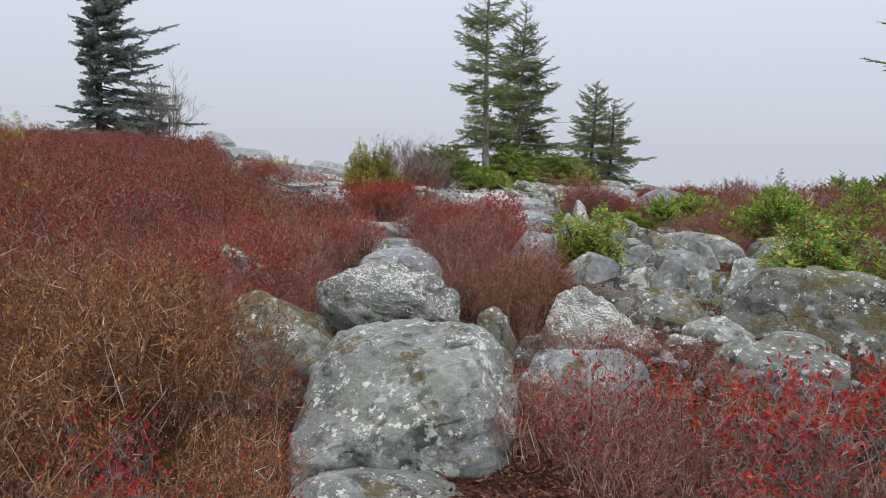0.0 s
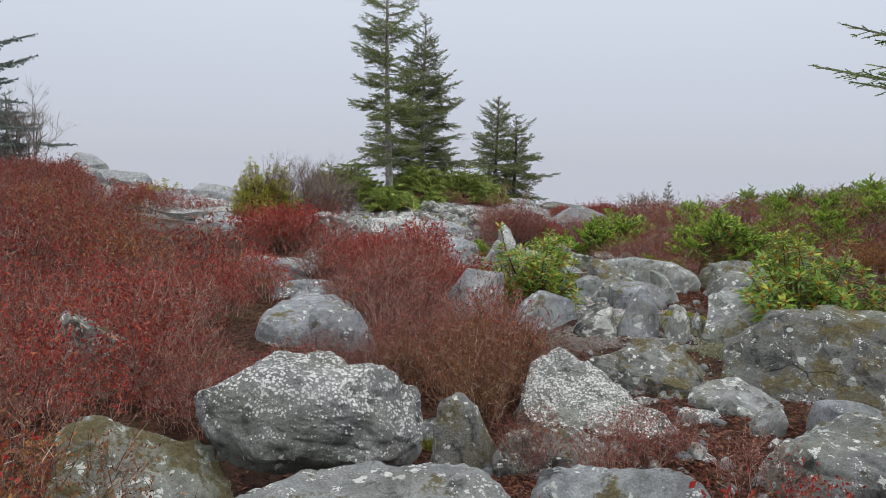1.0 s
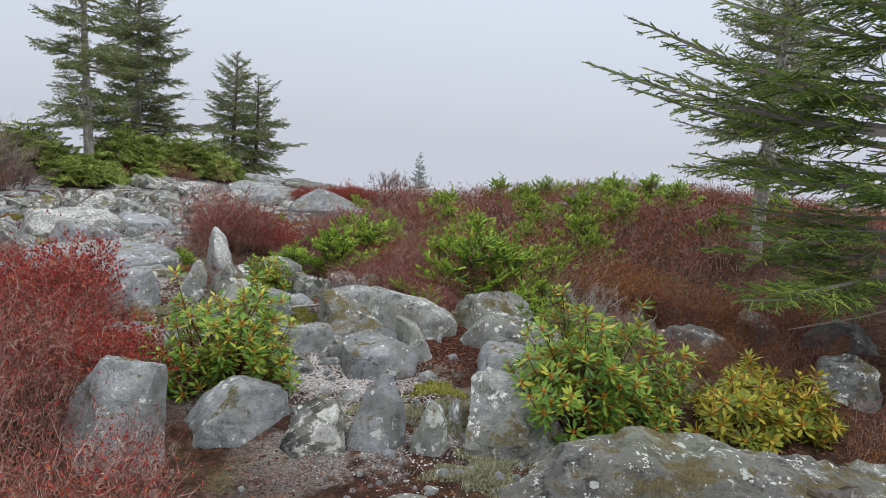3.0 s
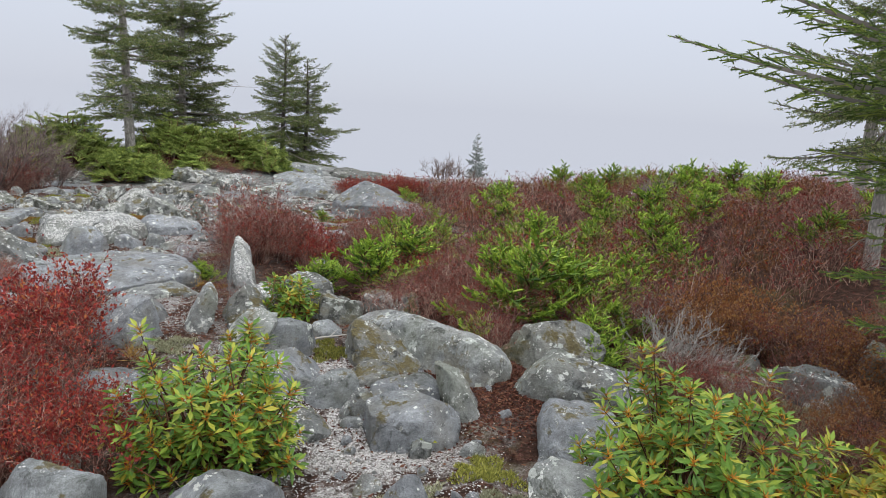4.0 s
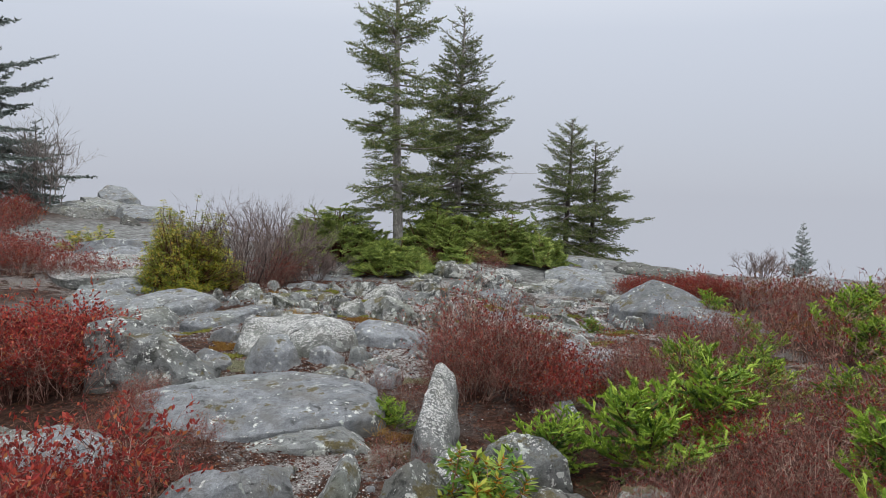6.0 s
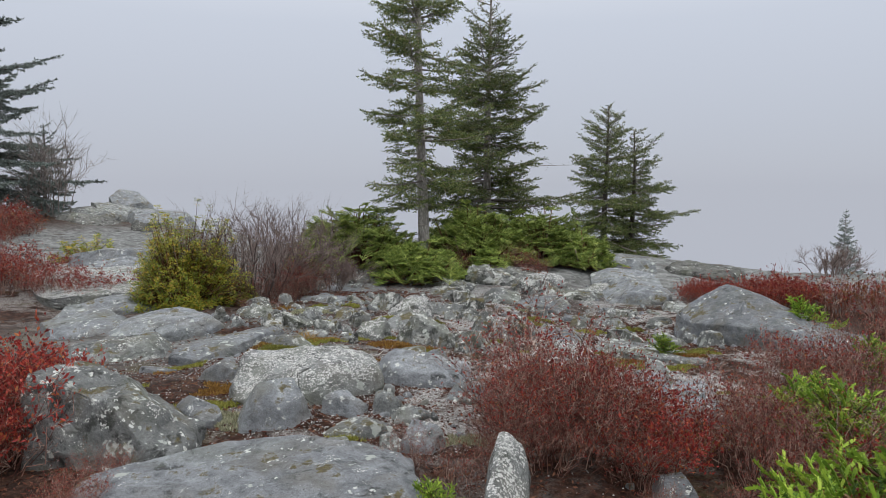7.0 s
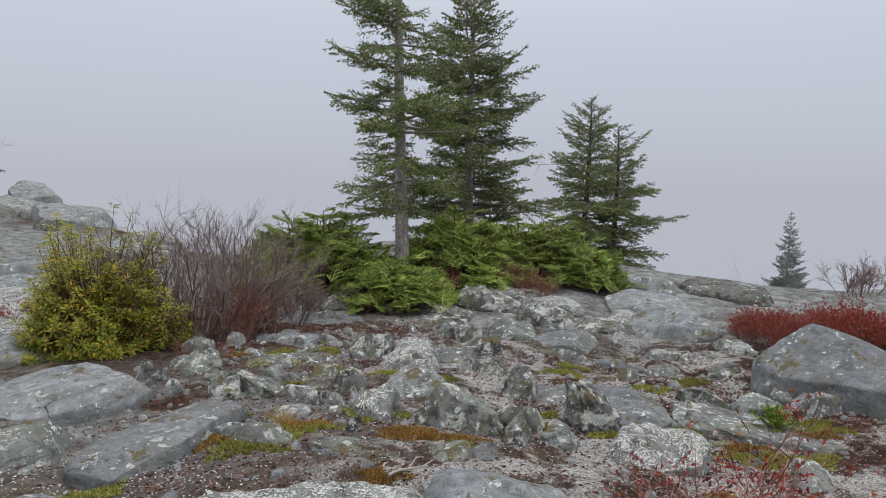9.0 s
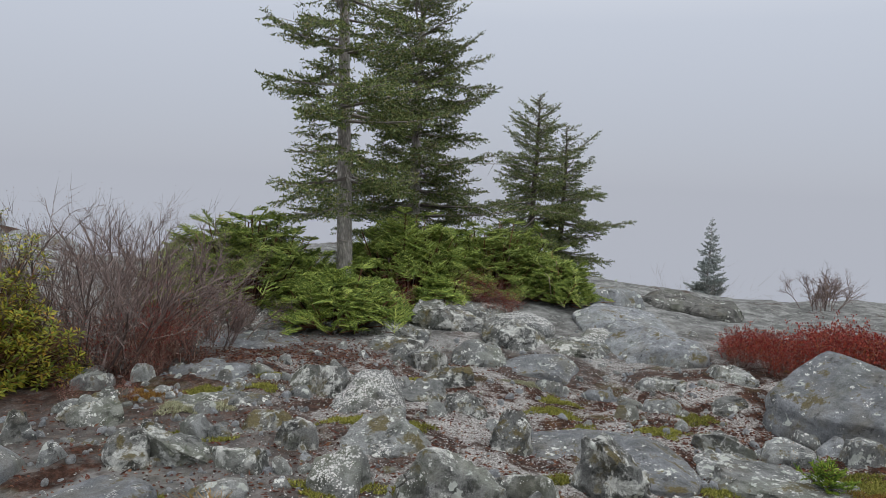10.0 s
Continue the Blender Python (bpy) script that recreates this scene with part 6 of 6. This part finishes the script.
near_heath(-1.85, 3.2, 1.15, 1.15, ["brown", "brown", "brown", "scarlet"], 1, 0.95, 0.34)
near_heath(-1.1, 2.1, 0.75, 0.45, ["bare", "scarlet", "brown"], 21, 0.6, 0.3)
near_heath(1.3, 2.25, 1.0, 0.35, ["bare", "scarlet"], 22, 0.65, 0.3)
near_heath(1.05, 4.35, 0.5, 0.3, ["bare", "thicket"], 43, 0.45, 0.28)
near_heath(1.55, 3.75, 0.45, 0.35, ["bare", "scarlet"], 44, 0.55, 0.28)
near_heath(0.45, 3.5, 0.25, 0.25, ["bare"], 45, 0.4, 0.25)
near_heath(0.6, 5.35, 0.5, 0.55, ["brown", "brown", "bare"], 23, 0.62, 0.26)
near_heath(-2.2, 6.4, 1.05, 1.9, ["crimson", "crimson", "bare"], 2, 0.95)
near_heath(-0.95, 2.15, 0.5, 0.5, ["scarlet"], 3, 0.75)
near_heath(1.55, 2.95, 1.2, 0.5, ["scarlet"], 4, 1.1, 0.34)
near_heath(0.35, 6.6, 0.62, 1.4, ["bare", "thicket", "crimson", "bare"], 5, 0.85)
near_heath(0.75, 2.75, 0.4, 0.35, ["scarlet", "bare"], 24, 0.7, 0.28)
near_heath(0.15, 9.0, 0.75, 1.0, ["crimson", "flaming", "thicket"], 6, 0.9)
near_heath(2.75, 12.45, 0.62, 0.42, ["thicket", "thicket", "flaming"], 7, 1.0, 0.26)
near_heath(-1.5, 5.2, 0.4, 1.0, ["bare", "crimson"], 31, 0.7, 0.36)
near_heath(-0.3, 5.5, 0.3, 0.35, ["bare"], 32, 0.5, 0.3)
near_heath(-0.8, 5.2, 0.35, 0.5, ["bare", "thicket"], 46, 0.55, 0.28)
near_heath(1.75, 5.6, 0.3, 0.3, ["bare"], 47, 0.4, 0.28)
near_heath(-1.3, 8.2, 0.4, 0.9, ["crimson"], 33, 0.8, 0.32)
near_heath(-0.1, 7.6, 0.35, 0.5, ["bare"], 34, 0.65, 0.3)
near_heath(3.05, 13.25, 0.3, 0.3, ["thicket", "flaming"], 8, 0.8, 0.3)
near_heath(-1.15, 12.2, 0.62, 0.75, ["flaming", "crimson"], 9, 1.05, 0.28)
near_heath(0.35, 9.35, 0.6, 0.55, ["crimson", "flaming"], 48, 0.95, 0.26)
near_heath(0.5, 10.6, 0.5, 0.35, ["bare", "thicket"], 49, 0.35, 0.24)
near_heath(0.2, 11.3, 0.35, 0.5, ["thicket", "bare"], 50, 0.35, 0.24)
near_heath(4.3, 9.4, 0.55, 0.4, ["thicket"], 51, 0.7, 0.28)
near_heath(3.55, 10.1, 0.4, 0.5, ["bare", "thicket"], 52, 0.6, 0.26)
near_heath(4.2, 10.3, 0.5, 0.5, ["bare"], 53, 0.85, 0.28)
near_heath(3.2, 11.4, 0.4, 0.35, ["bare"], 54, 0.5, 0.26)
near_heath(3.95, 12.2, 0.45, 0.6, ["bare", "thicket"], 55, 0.8, 0.28)
near_heath(2.0, 10.4, 0.18, 0.5, ["bare"], 56, 0.35, 0.22)
near_heath(1.95, 12.0, 0.3, 0.3, ["scarlet", "bare"], 57, 0.5, 0.22)
near_heath(6.7, 18.2, 1.6, 0.7, ["flaming"], 10, 0.78, 0.28)
near_heath(-4.2, 18.2, 1.2, 0.8, ["crimson"], 11, 1.1)
near_heath(4.5, 11.2, 0.8, 1.4, ["bare", "crimson"], 12, 0.95)
near_heath(5.2, 9.6, 0.8, 0.7, ["bare"], 13, 0.9)
near_heath(5.0, 14.1, 0.45, 0.8, ["bare", "crimson"], 14, 0.9)
near_heath(4.3, 8.95, 0.8, 0.4, ["bare"], 25, 0.6, 0.32)
near_heath(5.0, 7.9, 0.5, 0.4, ["thicket"], 26, 0.5, 0.32)
near_heath(5.4, 4.9, 1.1, 0.8, ["bare", "brown"], 27, 0.6, 0.4)
near_heath(5.9, 7.0, 1.3, 0.6, ["bare", "rust"], 58, 0.45, 0.3)
near_heath(5.2, 6.9, 0.6, 0.5, ["bare"], 59, 0.4, 0.26)
near_heath(6.6, 8.0, 0.8, 0.7, ["bare"], 28, 0.7, 0.36)
near_heath(6.0, 8.6, 0.6, 0.6, ["rust", "rust", "thicket"], 41, 0.85, 0.3)
near_heath(6.7, 7.6, 0.6, 0.6, ["thicket", "rust"], 42, 0.75, 0.34)
near_heath(-0.1, 20.0, 0.7, 0.25, ["bare"], 15, 0.6)
near_heath(2.9, 20.3, 0.35, 0.3, ["thicket"], 16, 0.75, 0.28)
near_heath(1.6, 20.3, 0.3, 0.25, ["thicket"], 20, 0.7, 0.28)
near_heath(0.85, 8.1, 0.35, 0.45, ["scarlet", "flaming"], 17, 0.8, 0.3)
near_heath(-0.9, 17.2, 0.5, 0.3, ["bare"], 18, 0.4)
near_heath(-1.1, 18.3, 0.8, 0.5, ["thicket", "bare"], 19, 0.8, 0.32)


stand = new("heath")
tagged(stand, "stands of red and rust-brown huckleberry further from the way", "heath", kind="stuff")
for (mat_name, part_name), (shape, mat) in SPREAD.items():
    tagged(part(part_name, shape.mesh(part_name), mat, stand), kind="stuff")


def far_heath(name, label, seed, region, step, sizes, wood, leaf, bare):
    """The wide heath, too many clumps to count: twigs in one mesh, leaves in another."""
    rs = np.random.RandomState(seed)
    kinds = []
    for k in range(5):
        w, v = heath_meshes(0.60, 0.42, seed + 7 * k, 18, 8, 0.028, 3, 0.005, bare, coarse=True)
        pair = []
        for me in (w, v):
            pair.append(mesh_arrays(me))
            bpy.data.meshes.remove(me)
        kinds.append(pair)
    A, B = Shape(), Shape()
    x0, x1, y0, y1 = -18, 18, 4, 36
    for i in range(int((x1 - x0) / step)):
        for j in range(int((y1 - y0) / step)):
            x, y = x0 + (i + rs.uniform(-0.1, 1.1)) * step, y0 + (j + rs.uniform(-0.1, 1.1)) * step
            k, a, s = rs.randint(5), rs.uniform(0, 6.28), rs.uniform(*sizes)
            if not region(x, y) or blocked(x, y, 0.9):
                continue
            R = np.array([[math.cos(a), -math.sin(a), 0], [math.sin(a), math.cos(a), 0], [0, 0, 1]]) * s
            o = np.array([x, y, ground_at(x, y)])
            for sh, (V, F) in ((A, kinds[k][0]), (B, kinds[k][1])):
                sh.add(V @ R.T + o, F)
    field = new(name)
    tagged(field, label, "heath", kind="stuff")
    tagged(part("branchwork", A.mesh("branchwork"), wood, field), kind="stuff")
    tagged(part("foliage", B.mesh("foliage"), leaf, field), kind="stuff")


def left_rise(x, y):
    if y < 8.5:
        return x < -3.0 and x > -12
    if y < 11:
        return -13 < x < -1.3
    return x < -2.8 - (y - 11) * 0.42 and x > -9 - 0.4 * y and y < 25


def right_field(x, y):
    return x > 4.6 + max(0.0, (y - 9.5)) * 0.24 and y > 9.0 and x + (y - 14) * 0.3 < 16 and y < 17.6


def edge_mix(x, y):
    return right_field(x, y) and noise.noise(Vector((x * 0.35, y * 0.35, 2.0))) > -0.05


far_heath("heath", "wide rise of crimson huckleberry heath", 170, left_rise, 0.46, (0.55, 1.35), TWIG_RED, LEAF_CRIMSON, 0.42)
far_heath("heath", "red-brown heath of wiry huckleberry stems", 180, right_field, 0.46, (0.6, 1.15), TWIG_RED, LEAF_CRIMSON, 0.8)
def left_mix(x, y):
    return left_rise(x, y) and noise.noise(Vector((x * 0.45, y * 0.45, 7.0))) > 0.02


far_heath("heath", "brown twiggy heath patches on the crimson rise", 195, left_mix, 0.75, (0.75, 1.25), TWIG_BROWN, BUD_ORANGE, 0.3)
far_heath("heath", "rust-brown heath patches among the red", 190, edge_mix, 0.8, (0.7, 1.15), TWIG_BROWN, BUD_ORANGE, 0.3)


def scatter_litter(count, seed):
    rs = np.random.RandomState(seed)
    zones = [(-0.6, 2.6, 1.2, 0.6), (0.6, 5.6, 1.0, 1.2), (3.3, 8.3, 0.5, 0.4), (0.9, 9.8, 0.8, 0.6), (0.3, 14.2, 1.2, 1.0), (0.6, 18.6, 0.9, 0.4), (1.4, 12.4, 1.2, 0.8), (4.2, 16.4, 0.6, 0.8), (2.2, 5.0, 0.6, 0.8), (0.6, 3.2, 0.7, 0.6), (1.0, 2.2, 1.0, 0.4), (-0.5, 7.5, 0.6, 1.5), (1.2, 16.2, 1.6, 1.0), (3.8, 9.4, 0.6, 0.8), (4.6, 8.0, 0.8, 0.6), (3.7, 8.5, 0.35, 0.4), (5.6, 8.2, 0.8, 0.6), (1.3, 3.3, 0.8, 0.5), (0.5, 2.6, 0.8, 0.5), (1.0, 4.0, 0.6, 0.4), (0.3, 4.0, 0.4, 0.3), (1.1, 4.4, 0.5, 0.3), (5.6, 6.6, 1.0, 0.7), (6.4, 7.4, 0.9, 0.8), (3.6, 10.0, 0.6, 0.8), (0.3, 10.6, 0.7, 0.9), (1.6, 3.6, 0.5, 0.4)]
    Z = np.array(zones)[rs.randint(len(zones), size=count)]
    x, y = Z[:, 0] + rs.normal(size=count) * Z[:, 2], Z[:, 1] + rs.normal(size=count) * Z[:, 3]
    P = np.stack([x, y, bumpy(x, y) + 0.006], 1)
    D = np.stack([rs.normal(size=count), rs.normal(size=count), rs.uniform(-0.1, 0.35, count)], 1)
    sh = Shape()
    sh.leaflets(P, D, rs.uniform(0.015, 0.045, count), rs.uniform(0.008, 0.018, count), rs)
    tagged(part("leaf_litter", sh.mesh("leaf_litter"), LITTER), "fallen red-brown leaves on the ground", "leaf litter", kind="stuff")


scatter_litter(130000, 201)


def grass_tuft(x, y, seed, h=0.16):
    rs = np.random.RandomState(seed)
    sh = Shape()
    k = 60
    P = np.stack([rs.normal(size=k) * 0.025, rs.normal(size=k) * 0.025, np.zeros(k)], 1)
    D = np.stack([rs.normal(size=k) * 0.8, rs.normal(size=k) * 0.8, np.full(k, 0.8)], 1)
    sh.leaves(P, D, h * rs.uniform(0.6, 1.2, k), 0.005, rs, 0.1)
    ob = part("grass_tuft", sh.mesh("grass_tuft"), GRASS_GOLD)
    ob.location = (x, y, ground_at(x, y))
    tagged(ob, "dry golden grass tuft between stones", "grass", "grass tufts")


for k, (tx, ty) in enumerate(((1.2, 9.45), (1.75, 11.35), (2.05, 9.7), (4.3, 16.2), (0.3, 15.3))):
    grass_tuft(tx, ty, 210 + k)


def rain_puddle(slab, cx, cy, rx, ry):
    """A shallow film of dark water lying in the hollow of a slab's top."""
    bpy.context.view_layer.update()
    inv = slab.matrix_world.inverted()
    V, F = [], []
    rings, around = 5, 28
    for i in range(rings + 1):
        for k in range(around):
            a = k * 2 * math.pi / around
            r = i / rings * (1 + 0.18 * math.sin(3 * a + 1) + 0.1 * math.sin(5 * a))
            x, y = cx + math.cos(a) * r * rx, cy + math.sin(a) * r * ry
            hit, at, nrm, face = slab.ray_cast(inv @ Vector((x, y, 3.0)), inv.to_3x3() @ Vector((0, 0, -1)))
            V.append(slab.matrix_world @ at + Vector((0, 0, 0.004)) if hit else Vector((x, y, 0.5)))
    for i in range(rings):
        for k in range(around):
            p, q = i * around + k, i * around + (k + 1) % around
            F += [(p, q, q + around), (p, q + around, p + around)]
    tagged(part("puddle", tri_mesh("puddle", np.array([tuple(v) for v in V]), F, True), PUDDLE), "dark rainwater puddle on a sandstone slab", "puddle")


rain_puddle(broad_slab, 3.52, 4.83, 0.17, 0.09)


def dead_stick(x, y, yaw, length, seed):
    """A weathered fallen branch with a fork and a few snapped stubs."""
    rs = np.random.RandomState(seed)
    sh = Shape()
    s = np.linspace(0, 1, 8)
    pts = np.stack([s * length - length / 2, 0.02 * np.sin(s * 7), 0.012 + 0.02 * s], 1)
    sh.tube(pts, 0.010 * (1 - 0.7 * s), 6)
    for k in (3, 5, 6):
        e = pts[k] + np.array([0.10, rs.normal() * 0.07, 0.02 + 0.03 * rs.rand()])
        sh.tube(np.stack([pts[k], (pts[k] + e) / 2, e]), [0.005, 0.004, 0.0015], 4)
    ob = part("dead_stick", sh.mesh("dead_stick", True), TWIG_DEAD)
    ob.matrix_basis = pose(x, y, ground_at(x, y) + 0.02, 0, 0, yaw)
    tagged(ob, "weathered grey fallen stick lying on the gravel", "stick", "fallen sticks")


for k, (tx, ty, yaw, ln) in enumerate(((2.68, 9.5, 12, 0.5), (2.5, 8.5, 140, 0.35), (4.55, 9.0, -25, 0.45), (1.2, 14.3, 30, 0.3))):
    dead_stick(tx, ty, yaw, ln, 230 + k)
